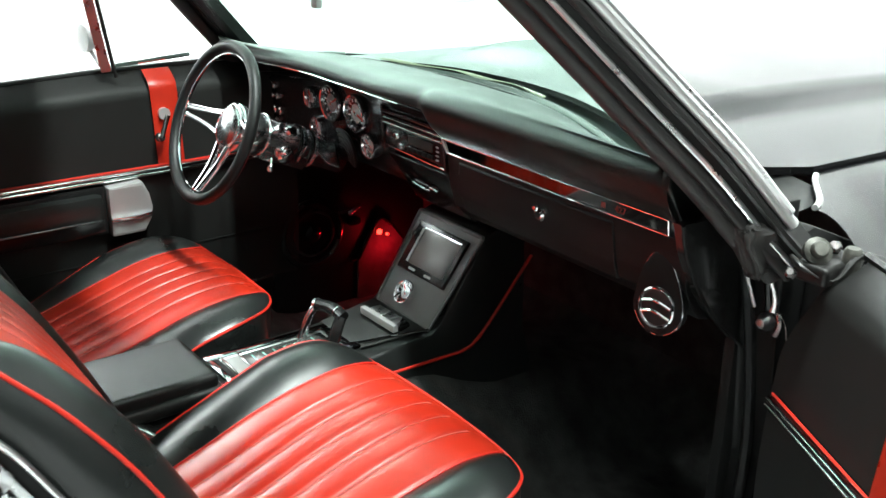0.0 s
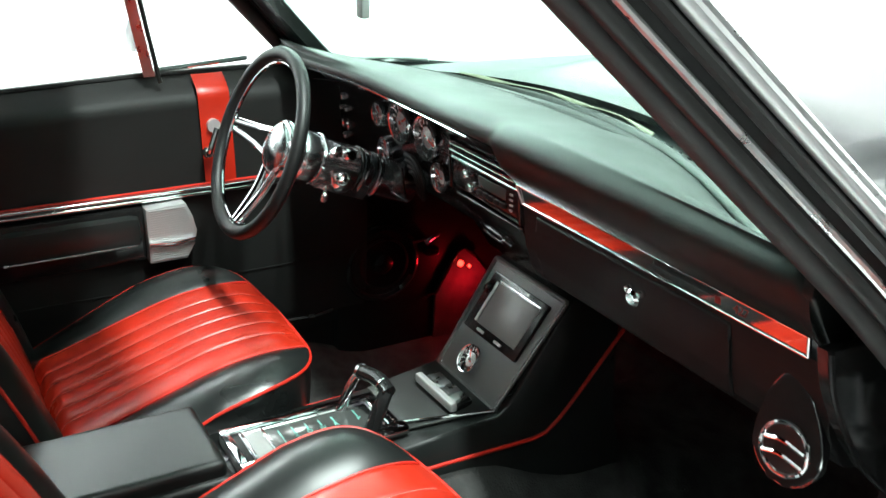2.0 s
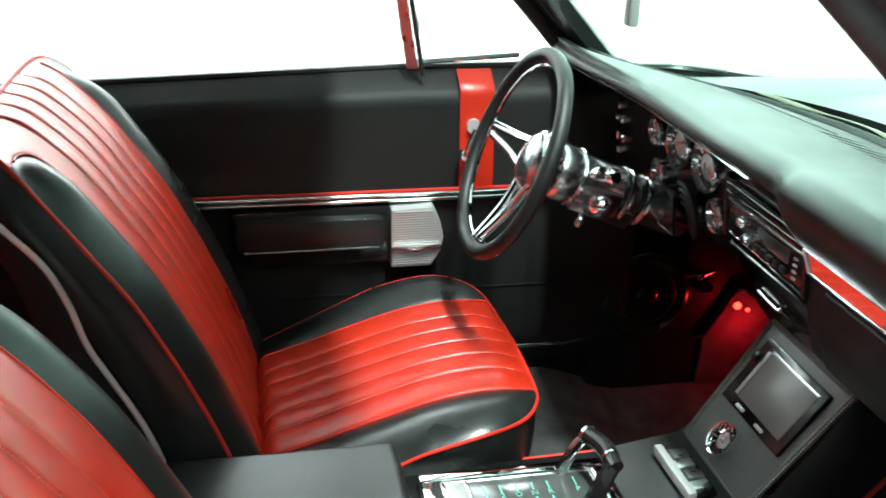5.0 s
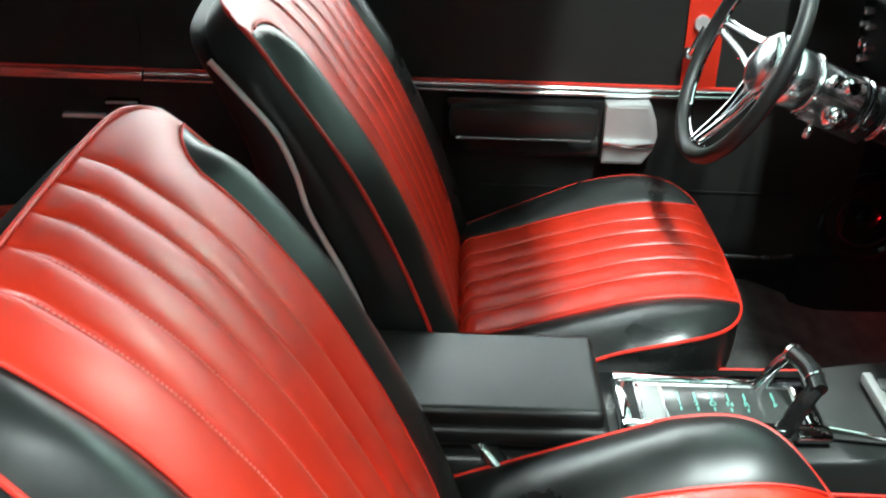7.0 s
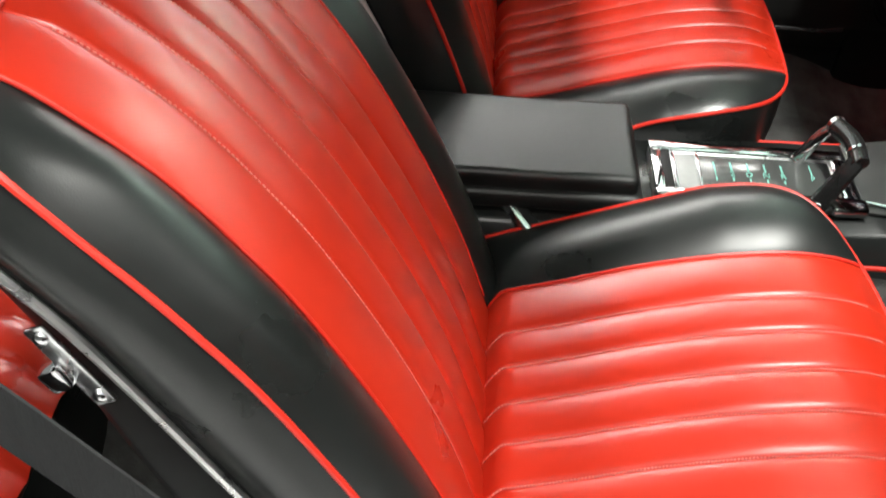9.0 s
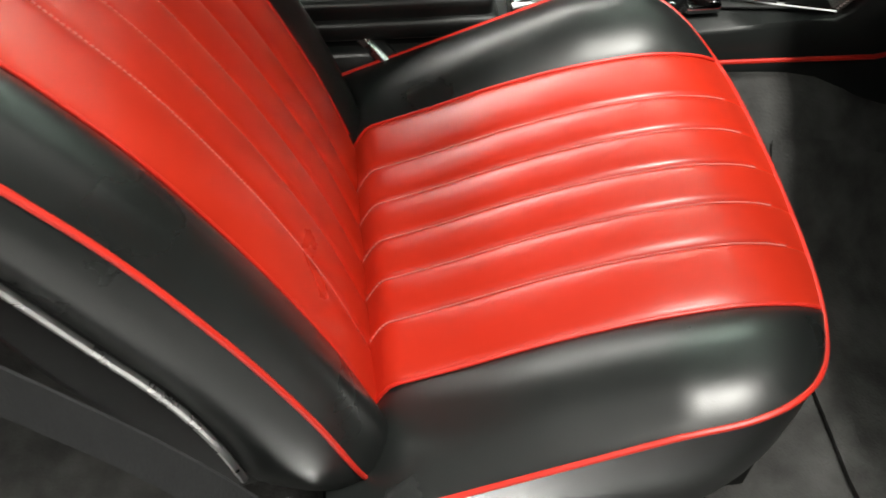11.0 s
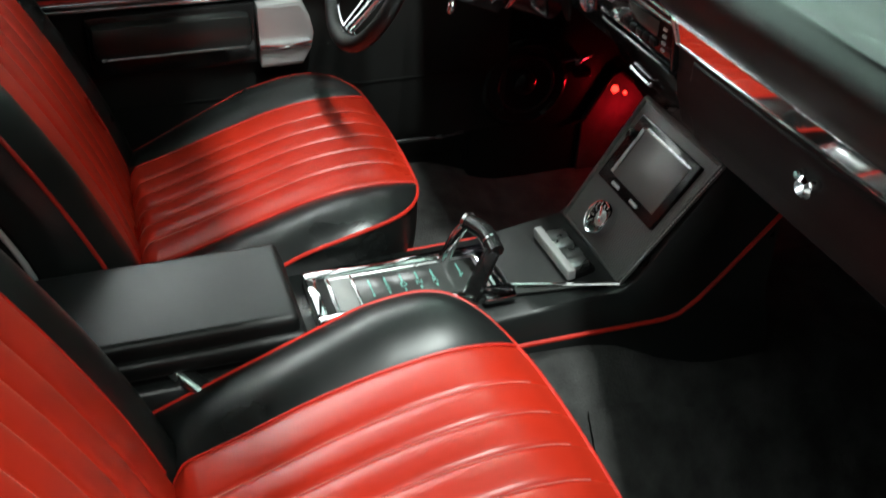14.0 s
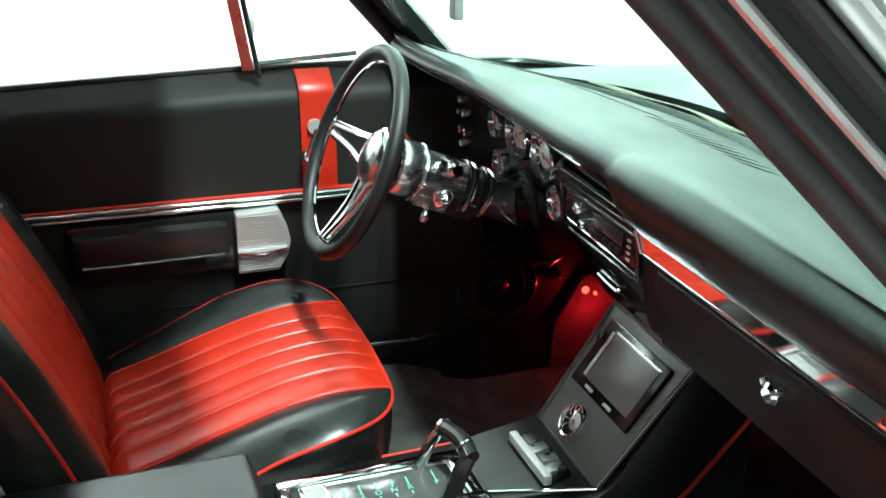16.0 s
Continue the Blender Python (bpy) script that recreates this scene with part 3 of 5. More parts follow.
def strip_row(u):
    """Spreads u (0 to 1) over the strips, closer together towards each seam."""
    k = min(int(u * 6), 5)
    f = 0.5 - 0.5 * math.cos(math.pi * (u * 6 - k))
    return SEAMS[k] + (SEAMS[k + 1] - SEAMS[k]) * f


def back_point(x, v, lift):
    y, z = spline(BACK, v)
    ya, za = spline(BACK, max(v - 0.01, 0))
    yb, zb = spline(BACK, min(v + 0.01, 1))
    d = Vector((0, yb - ya, zb - za)).normalized()
    n = Vector((0, d.z, -d.y))
    return Vector((x, y, z)) + n * lift


def back_half(v):
    if v < 0.12:
        return HALF - 0.015 * (1 - v / 0.12) ** 2
    return HALF - 0.010 * step(0.75, 1.0, v)


def red_spread(v, start, end):
    """How far (0 to 1) the red panel has widened towards the rim near the top of the back."""
    return step(start, end, v) ** 1.3


def back_top(e):
    """How far up the back reaches at the fraction e of its half width."""
    return 1 - 0.012 * e ** 2 - 0.045 * abs(e) ** 11


def hermite(knots, values, t):
    """A smooth curve through (knots, values) at t, held at its ends."""
    t = min(max(t, knots[0]), knots[-1])
    m = np.gradient(np.array(values), np.array(knots))
    i = min(max(int(np.searchsorted(knots, t)) - 1, 0), len(knots) - 2)
    h = knots[i + 1] - knots[i]
    u = (t - knots[i]) / h
    return float(values[i] * (2 * u ** 3 - 3 * u ** 2 + 1) + h * m[i] * (u ** 3 - 2 * u ** 2 + u) + values[i + 1] * (3 * u ** 2 - 2 * u ** 3) + h * m[i + 1] * (u ** 3 - u ** 2))


class Cushion:
    """The form of one seat cushion about its own middle: a domed red panel between two bolsters, inside a rounded rim."""

    def __init__(self, red, half, front, power, straight, crown, rim, rear):
        self.red, self.half, self.front, self.power, self.straight = red, half, front, power, straight
        self.crown, self.rim_z, self.rear = crown, rim, rear
        th = np.linspace(0, math.pi / 2, 60)
        x = half * np.cos(th) ** (2 / power)
        y = straight + (front - straight) * np.sin(th) ** (2 / power)
        d = np.r_[0, np.cumsum(np.hypot(np.diff(x), np.diff(y)))]
        self.arc = (x, y, d / d[-1])

    def top(self, y):
        return hermite((0.05, 0.15, 0.25, 0.35, 0.43, 0.48, 0.52), self.crown, y) - 0.050 * (1 - step(0.062, 0.100, y)) - 0.3 * max(0.05 - y, 0)

    def edge_y(self, x):
        """How far forward the rim lies at a distance x from the middle."""
        return self.straight + (self.front - self.straight) * max(1 - (abs(x) / self.half) ** self.power, 0.0) ** (1 / self.power)

    def edge_x(self, y):
        if y <= self.straight:
            return self.half
        return self.half * max(1 - ((y - self.straight) / (self.front - self.straight)) ** self.power, 0.0) ** (1 / self.power)

    def rim_height(self, x, y):
        if y <= self.straight:
            return self.rear + (self.rim_z[0] - self.rear) * (y - 0.05) / (self.straight - 0.05)
        ax, ay, ad = self.arc
        f = float(np.interp(y, ay, ad)) if abs(x) > 0.75 * self.half else float(np.interp(-abs(x), -ax, ad))
        return hermite((0, 0.25, 0.5, 0.75, 1.0), self.rim_z, f)

    def panel(self, x, v, lift=0.0):
        end = self.edge_y(x)
        y = 0.03 + (end - 0.03) * v
        b = step(end - 0.05, end, y)
        return Vector((x, y, self.top(y) + b * (self.rim_height(x, end) - self.top(end)) + 0.004 * (1 - (x / self.red) ** 2) * (1 - b) + lift))

    def bolster(self, s, u, v):
        end = self.edge_y(self.red)
        y = 0.03 + (end - 0.03) * math.sin(v * math.pi / 2)
        w = max(self.edge_x(y), self.red)
        a, b = self.panel(self.red, (y - 0.03) / (end - 0.03)), Vector((w, y, self.rim_height(w, y)))
        p = a.lerp(b, u)
        k = (w - self.red) / (self.half - self.red)
        p.z += 0.020 * k * math.sin(math.pi * u) ** 0.8 * (0.5 + 0.5 * step(0.05, 0.25, y))
        return Vector((s * p.x, p.y, p.z))

    def rim(self):
        ax, ay, _ = self.arc
        side = [(self.half, y) for y in np.linspace(0.05, self.straight, 30)[:-1]] + list(zip(ax, ay))
        pts = [Vector((x, y, self.rim_height(x, y))) for x, y in side]
        pts += [Vector((-p.x, p.y, p.z)) for p in reversed(pts[:-1])]
        for _ in range(3):
            pts = [pts[0]] + [(pts[i - 1] + pts[i] * 2 + pts[i + 1]) / 4 for i in range(1, len(pts) - 1)] + [pts[-1]]
        return pts


def bucket_seat(cx, back_cx, dy, outer, label, form, shoulder, lean=0.0, crown=0.0, about=None, scale=1.0):
    """A bucket seat: cushion of the given form about cx, back about back_cx; outer is the side (+1 or -1) of the release latch, shoulder where the red panel begins to widen."""
    root = thing("bucket_seat", label, "car seat", (cx, dy + 0.25, 0.28), group="front bucket seats")
    sh = Vector((cx, 0, 0))

    # cushion
    def insert(u, v):
        e = strip_row(u)
        return sh + form.panel(form.red * e, v, pleat(e) * (0.25 + 0.75 * step(0, 0.1, v)) * (1 - 0.8 * step(0.88, 1, v)))
    part("cushion_insert", grid(insert, 144, 48), RED_VINYL, root, "red pleated vinyl cushion panel", 80)
    for s in (-1, 1):
        part("cushion_bolster", grid(lambda u, v, s=s: sh + form.bolster(s, u, v), 24, 48), BLACK_VINYL, root, "smooth black vinyl bolster", 80)
        part("seam_piping", tube([sh + form.panel(s * form.red, v, 0.0025) for v in np.linspace(0.06, 0.99, 60)], 0.0021, 8), RED_PIPING, root, "thin red piping")
    rim = form.rim()
    n = len(rim)
    part("cushion_piping", tube([sh + p for p in rim], 0.0030, 8), RED_PIPING, root, "red vinyl piping")

    def boxing(u, v):
        p = rim[min(int(u * (n - 1) + 0.5), n - 1)].copy()
        c = Vector((0, 0.26, 0))
        q = p + (Vector((p.x, p.y, 0)) - c).normalized() * (0.012 * math.sin(math.pi * v) - 0.035 * v)
        q.z = p.z + (0.355 - p.z) * v
        return sh + q
    part("cushion_boxing", grid(boxing, n - 1, 8), BLACK_VINYL, root, "", 80)
    part("seat_base", block(cx - 0.20, cx + 0.20, dy + 0.04, dy + 0.46, 0.305, 0.37, 0.01), SATIN_BLACK, root)
    for s in (-1, 1):
        part("seat_track", block(cx + s * 0.17 - 0.02, cx + s * 0.17 + 0.02, dy + 0.02, dy + 0.50, 0.255, 0.312, 0.004), SATIN_BLACK, root)

    # backrest
    seat_parts = set(root.children)
    cush = sh
    sh = Vector((back_cx, dy, 0))

    def edge_lift(v):
        return (0.026 * math.sin(math.pi * 0.8) - 0.028) * (1 - step(0.80, 0.97, v)) + 0.004

    def reach(s):
        return (0.975, 0.998) if s == outer else (shoulder, 0.972)

    def seam_x(v, s):
        return HALF_RED + (back_half(v) - HALF_RED) * red_spread(v, *reach(s))

    def seam_lift(v, s):
        g = red_spread(v, *reach(s))
        return 0.004 * (1 - g) + edge_lift(v) * g

    def back_insert(u, v):
        e = strip_row(u)
        s = 1 if e > 0 else -1
        f = max(abs(e) - SEAMS[-2], 0) / (1 - SEAMS[-2])
        x = abs(e) * HALF_RED + f * (seam_x(v, s) - HALF_RED)
        vv = v * back_top(x / back_half(1))
        lift = pleat(e) * (1 - 0.7 * step(0.93, 1, v)) + 0.006 * math.sin(math.pi * v) * (1 - f ** 3) + seam_lift(v, s) * f ** 3
        return sh + back_point(math.copysign(x, e), vv, lift)
    part("backrest_insert", grid(back_insert, 144, 80), RED_VINYL, root, "red pleated vinyl back panel", 80)
    for s in (-1, 1):
        def side(u, v, s=s):
            v *= reach(s)[1]
            x = seam_x(v, s) + u * (back_half(v) - seam_x(v, s))
            vv = v * back_top(x / back_half(1))
            bulge = 0.026 * (math.sin(math.pi * u * 0.8) - u * math.sin(math.pi * 0.8)) + 0.028 * (u - u * u)
            lift = seam_lift(v, s) * (1 - u) + edge_lift(vv) * u + bulge * (1 - step(0.82, 0.99, v)) * (1 - red_spread(v, *reach(s)))
            return sh + back_point(s * x, vv, lift)
        part("backrest_bolster", grid(lambda u, v, s=s: side(u, v, s), 16, 80), BLACK_VINYL, root, "smooth black vinyl bolster", 80)
        part("seam_piping", tube([side(0, v) + Vector((0, 0.002, 0.002)) for v in np.linspace(0.08, 0.978, 90)], 0.0017, 8), RED_PIPING, root, "thin red piping")

    left = [(-back_half(v), v, edge_lift(v)) for v in np.linspace(0.0, 0.93, 60)]
    top = [(e * back_half(back_top(e)), back_top(e), 0.004) for e in np.linspace(-1, 1, 60)[1:-1]]
    outline = left + top + [(-x, v, e) for x, v, e in reversed(left)]
    brim = [back_point(*o) for o in outline]
    n2 = len(brim)
    for _ in range(4):
        brim = [brim[0]] + [(brim[i - 1] + brim[i] * 2 + brim[i + 1]) / 4 for i in range(1, n2 - 1)] + [brim[-1]]
    part("backrest_piping", tube([sh + p for p in brim], 0.0031, 8), RED_PIPING, root, "red vinyl piping")

    def shell_point(i, back=0.0, inset=0.0):
        x, v, _ = outline[i]
        y, z = spline(SHELL, min(max((v - 0.02) / 0.98, 0), 1))
        k = 1 + (0.006 - inset) / HALF
        return Vector((x * k, y - back, z - 0.45 * back))

    def back_boxing(u, v):
        i = min(int(u * (n2 - 1) + 0.5), n2 - 1)
        a, b = brim[i], shell_point(i)
        p = a.lerp(b, v)
        out = Vector((math.copysign(1, outline[i][0]) if abs(outline[i][0]) > 0.17 else outline[i][0] / 0.17, 0, 0.6 if outline[i][1] > 0.94 else 0))
        return sh + p + out * 0.010 * math.sin(math.pi * v) * (1 - step(0.84, 0.94, outline[i][1]))
    part("backrest_boxing", grid(back_boxing, n2 - 1, 8), BLACK_VINYL, root, "", 80)
    wave = 0.0 if about else 0.014
    for a, b in ((0, 60), (n2 - 60, n2)):
        # both strips are chrome; the driver's has its top-light shine put into a paler colour
        part("chrome_strip", tube(smooth_path([sh + shell_point(i, 0.004 - wave * math.sin(math.pi * min(max((outline[i][1] - 0.55) / 0.38, 0), 1)), -0.005 - 0.5 * wave) for i in range(a, b, 6)], 60), 0.0040, 8), PALE_SHINE_METAL if wave else SATIN_CHROME, root, "chrome strip along the back shell, its shine put into the colour on one seat")

    def deep(i):
        return 0.070 - 0.048 * step(0.35, 0.95, outline[i][1])

    def shell(u, v):
        i = min(int(u * (n2 - 1) + 0.5), n2 - 1)
        if v < 0.6:
            return sh + shell_point(i, deep(i) * (v / 0.6), 0.012 * (v / 0.6) ** 2)
        w = (v - 0.6) / 0.4
        p = shell_point(i, deep(i) + 0.012 * w, 0.012)
        return sh + Vector((p.x * (1 - w), p.y, p.z))
    part("back_shell", grid(shell, n2 - 1, 14), SATIN_BLACK, root, "hard black seat back shell", 80)

    # thread on the seams
    bm, bm2 = bmesh.new(), bmesh.new()
    for e in SEAMS[1:-1]:
        for j in range(130):
            v = 0.05 + 0.90 * j / 130
            tube([cush + form.panel(form.red * e, v, 0.0012), cush + form.panel(form.red * e, v + 0.004, 0.0012)], 0.0009, 4, bm=bm)
            low = 0.006 * math.sin(math.pi * v) + 0.0014
            tube([sh + back_point(HALF_RED * e, v, low), sh + back_point(HALF_RED * e, v + 0.004, low)], 0.0007, 4, bm=bm2)
    tagged(part("back_stitching", bm2, RED_THREAD, root, "pale red stitching in the pleat seams"), kind="stuff")

    # release latch
    tilt = Vector((0, -0.457, 0.889)) * outer
    m = frame_from(sh + Vector((outer * (HALF + 0.007), -0.213, 0.813)), tilt, (0, -0.889, -0.457))
    latch = part("latch_plate", plate([(-0.040, -0.008), (0.040, -0.008), (0.040, 0.008), (-0.040, 0.008)], 0.004, m, 0.002), BRUSHED, root, "bright seat release plate")
    part("latch_button", block(-0.011, 0.010, 0.002, 0.019, 0.001, 0.014, 0.004, m=m), CHROME, latch)
    for k in (-1, 1):
        part("screw", lathe([(0.0055, 0.0), (0.0055, 0.006), (0.003, 0.008)], m @ Matrix.Translation((k * 0.031, 0, 0)), 12), CHROME, latch)
    # the back leans about its foot
    bpy.context.view_layer.update()
    shear = Matrix.Identity(4)
    shear[1][2], shear[1][3] = lean, -0.45 * lean
    for ob in root.children_recursive:
        if ob not in seat_parts and ob.parent not in seat_parts:
            ob.data.transform(shear)
            for vert in ob.data.vertices:
                vert.co.z -= crown * step(0.86, 1.0, vert.co.z)
                if about:
                    vert.co = Vector(about).lerp(vert.co, scale)
    tagged(part("cushion_stitching", bm, RED_THREAD, root, "pale red stitching in the pleat seams"), kind="stuff")
    return root


PASSENGER = Cushion(0.1723, 0.2914, 0.5057, 3.018, 0.333, (0.4894, 0.5228, 0.5598, 0.5853, 0.5928, 0.5840, 0.5637), (0.5877, 0.6010, 0.5812, 0.5743, 0.5750), 0.474)
DRIVER = Cushion(0.1560, 0.2749, 0.5109, 3.593, 0.3066, (0.4610, 0.4886, 0.5219, 0.5504, 0.5595, 0.5569, 0.5489), (0.5394, 0.5605, 0.5584, 0.5483, 0.5515), 0.420)
bucket_seat(0.4075, 0.3725, 0.0, 1, "red pleated vinyl bucket seat with black bolsters and red piping", PASSENGER, 0.84, crown=0.018, about=(1.085, 0.041, 1.345), scale=0.945)
bucket_seat(-0.3637, -0.3725, 0.006, -1, "red pleated vinyl bucket seat behind the steering wheel, black bolsters", DRIVER, 0.885, 0.055)


def rear_seat():
    root = thing("rear_bench_seat", "red pleated vinyl rear bench seat with black edges", "car seat", (0, -0.8, 0.3))

    def cush(u, v):
        x = -0.62 + 1.24 * u
        f = (x / 0.061) % 1.0
        return Vector((x, -0.92 + 0.53 * v, 0.43 + 0.055 * math.sin(v * 1.9) - 0.05 * step(0.9, 1, v) + 0.008 * (1 - abs(2 * f - 1) ** 2.6)))
    part("cushion", grid(cush, 240, 16), RED_VINYL, root, "", 80)

    def back(u, v):
        x = -0.62 + 1.24 * u
        f = (x / 0.061) % 1.0
        return Vector((x, -0.86 - 0.22 * v - 0.05 * step(0.85, 1, v), 0.48 + 0.48 * v + 0.0 + (1 - abs(2 * f - 1) ** 2.6) * 0.004) ) + Vector((0, 0.008 * (1 - abs(2 * f - 1) ** 2.6), 0))
    part("backrest", grid(back, 240, 16), RED_VINYL, root, "", 80)
    part("front_skirt", prism([(-0.405, 0.26), (-0.392, 0.26), (-0.392, 0.425), (-0.405, 0.425)], -0.62, 0.62, 0.004), BLACK_VINYL, root)
    shelf = prism([(-1.1, 0.93), (-1.6, 0.93), (-1.6, 0.95), (-1.1, 0.95)], -0.68, 0.68)
    tagged(part("parcel_shelf", shelf, BLACK_VINYL), "black vinyl parcel shelf behind the rear seat", "shelf", kind="structure")


rear_seat()


def seat_belt():
    root = thing("seat_belt", "black seat belt webbing hanging beside the passenger seat", "seat belt", (0.7, -0.3, 0.4))
    pts = smooth_path([(0.70, -0.42, 1.02), (0.70, -0.30, 0.905), (0.702, -0.19, 0.765), (0.70, -0.08, 0.60), (0.70, 0.02, 0.40), (0.70, 0.05, 0.33)], 40)
    bm = bmesh.new()
    rings = []
    for i, p in enumerate(pts):
        d = (pts[min(i + 1, 40)] - pts[max(i - 1, 0)]).normalized()
        w = d.cross(Vector((1, 0, 0))).normalized()
        t = 0.0012
        rings.append([bm.verts.new(p + a * w * 0.024 + Vector((b * t, 0, 0))) for a, b in ((-1, -1), (1, -1), (1, 1), (-1, 1))])
    for i in range(len(rings) - 1):
        for k in range(4):
            bm.faces.new([rings[i][k], rings[i][(k + 1) % 4], rings[i + 1][(k + 1) % 4], rings[i + 1][k]])
    part("webbing", bm, BELT_WEB, root)
    part("anchor", block(0.685, 0.715, 0.03, 0.075, 0.325, 0.36, 0.004), SATIN_BLACK, root)


seat_belt()


def buckle():
    root = thing("seat_belt_buckle", "small chrome belt buckle between the seat and the console", "belt buckle", (0.125, 0.09, 0.48))
    m = frame_from((0.098, 0.108, 0.512), (0.66, 0.62, -0.40), (0.30, 0.25, 0.92))
    part("casing", block(-0.030, 0.030, -0.012, 0.010, -0.018, -0.002, 0.004, m=m, segs=3), SATIN_BLACK, root, "black buckle casing")
    part("tongue", block(-0.030, 0.032, -0.004, 0.0100, -0.003, 0.005, 0.002, m=m), SATIN_CHROME, root, "bright belt tongue")
    part("tongue_rib", block(-0.028, 0.030, -0.010, -0.0055, -0.002, 0.0025, 0.001, m=m), CHROME, root)
    part("end_cap", block(-0.034, -0.027, -0.010, 0.009, -0.010, 0.004, 0.002, m=m), CHROME, root)
    part("strap", tube([m @ Vector((-0.02, 0, -0.012)), m @ Vector((-0.05, 0, -0.03)), Vector((0.10, 0.03, 0.42))], 0.010, 6, flat=0.4), BELT_WEB, root)


buckle()


# ---- centre console ----
def console():
    root = thing("center_console", "black center console with chrome shifter plate, weave panels and red piping", "console", (0, 0.45, 0.4))
    # lower body: a waisted box that widens into the pod
    outline = [(-0.12, 0.40), (0.60, 0.40), (0.93, 0.40), (0.93, 0.74), (0.835, 0.735), (0.705, 0.537), (0.56, 0.520), (0.27, 0.514), (-0.12, 0.514)]

    def half(y, z):
        base = 0.098 + 0.012 * step(0.55, 0.75, y)
        return base + 0.035 * step(0.53, 0.43, z)
    bm = bmesh.new()
    rows = []
    ys = np.r_[np.linspace(-0.12, 0.70, 20), np.linspace(0.72, 0.93, 12)]

    def top(y):
        return float(np.interp(y, [-0.12, 0.27, 0.56, 0.710, 0.831, 0.848, 0.93], [0.514, 0.514, 0.522, 0.540, 0.716, 0.722, 0.722]))
    for y in ys:
        t = top(y)
        zs = [0.40, 0.44, min(0.50, t - 0.02), t - 0.006, t]
        ring = [(-half(y, z) + (0.004 if z == t else 0), z) for z in zs] + [(half(y, z) - (0.004 if z == t else 0), z) for z in reversed(zs)]
        rows.append([bm.verts.new((x, y, z)) for x, z in ring])
    for a, b in zip(rows, rows[1:]):
        for k in range(len(a) - 1):
            bm.faces.new([a[k], a[k + 1], b[k + 1], b[k]])
    bm.faces.new(rows[0])
    bm.faces.new(rows[-1][::-1])
    part("console_body", bm, BLACK_VINYL, root, "", 50)
    # red piping on both sides
    for s in (-1, 1):
        p = smooth_path([(s * 0.128, 0.30, 0.494), (s * 0.130, 0.55, 0.496), (s * 0.134, 0.755, 0.497)], 20) + smooth_path([(s * 0.134, 0.780, 0.502), (s * 0.136, 0.820, 0.540), (s * 0.14, 0.925, 0.668)], 16)
        part("side_piping", tube(p, 0.0033, 8), RED_PIPING, root, "red piping")
    # armrest lid
    lid = part("armrest_lid", block(-0.086, 0.090, -0.10, 0.262, 0.545, 0.580, 0.012, segs=4), LID_VINYL, root, "padded black armrest lid")
    part("lid_lip", block(-0.094, 0.100, -0.10, 0.270, 0.528, 0.557, 0.0125, segs=4), LID_VINYL, lid, "rounded lower lip")
    part("armrest_tray", block(-0.082, 0.086, -0.09, 0.258, 0.506, 0.531, 0.004), SATIN_BLACK, root)
    # shifter plate
    z = 0.527
    pl = part("shifter_plate", block(-0.058, 0.058, 0.292, 0.555, z - 0.014, z + 0.004, 0.004), SATIN_CHROME, root, "bright shifter surround")
    for x0, x1, y0, y1 in ((-0.060, -0.040, 0.292, 0.555), (0.042, 0.060, 0.292, 0.555), (-0.040, 0.042, 0.292, 0.306), (-0.040, 0.042, 0.535, 0.555)):
        part("frame_bar", block(x0, x1, y0, y1, z + 0.003, z + 0.011, 0.0035), CHROME, pl)
    part("dial_window", block(-0.036, 0.038, 0.3565, 0.532, z + 0.004, z + 0.0065, 0.001), GEAR_WINDOW, pl, "dark glossy gear window")
    part("weave_panel", block(-0.036, 0.038, 0.324, 0.352, z + 0.004, z + 0.0078, 0.0015), GEAR_PLATE, pl, "pale grey plate")
    part("window_edge", block(-0.036, 0.038, 0.3525, 0.3560, z + 0.004, z + 0.010, 0.001), CHROME, pl)
    part("window_edge", block(-0.036, 0.038, 0.3200, 0.3235, z + 0.004, z + 0.010, 0.001), CHROME, pl)
    part("end_panel", block(-0.040, 0.042, 0.3065, 0.3195, z + 0.003, z + 0.0055, 0.001), SATIN_BLACK, pl)
    for k, ch in enumerate("12DNR"):
        y = 0.376 + 0.0225 * k
        part("gear_mark", text_mesh(ch, 0.0135, pose(0.002, y, z + 0.0068, 0, 0, 90)), TEAL, pl, "teal gear letter")
        for x0, x1 in ((-0.022, -0.005), (0.010, 0.017)):
            part("gear_line", block(x0, x1, y - 0.0012, y + 0.0012, z + 0.0062, z + 0.0070), TEAL, pl)
    part("gear_mark", text_mesh("P", 0.012, pose(0.002, 0.505, z + 0.0068, 0, 0, 90)), TEAL, pl, "teal gear letter")
    part("gear_line", block(-0.026, -0.005, 0.5041, 0.5059, z + 0.0062, z + 0.0070), TEAL, pl)
    # shifter handle: a tilted loop with a dark grip
    sh = part("shifter_handle", tube(smooth_path([(-0.036, 0.488, z + 0.002), (-0.033, 0.508, z + 0.05), (-0.030, 0.522, z + 0.070)], 10), lambda t: 0.009 - 0.002 * t, 8, flat=0.5), CHROME, root, "chrome stirrup shifter")
    part("shifter_arm", tube(smooth_path([(0.052, 0.500, z + 0.002), (0.050, 0.520, z + 0.05), (0.046, 0.532, z + 0.070)], 10), lambda t: 0.013 - 0.002 * t, 8, flat=0.55), GLOSS_BLACK, sh)
    part("grip", tube(smooth_path([(-0.034, 0.524, z + 0.070), (0.008, 0.535, z + 0.074), (0.050, 0.535, z + 0.070)], 12), lambda t: 0.0125, 10, flat=0.8), GLOSS_BLACK, sh, "gloss black grip")
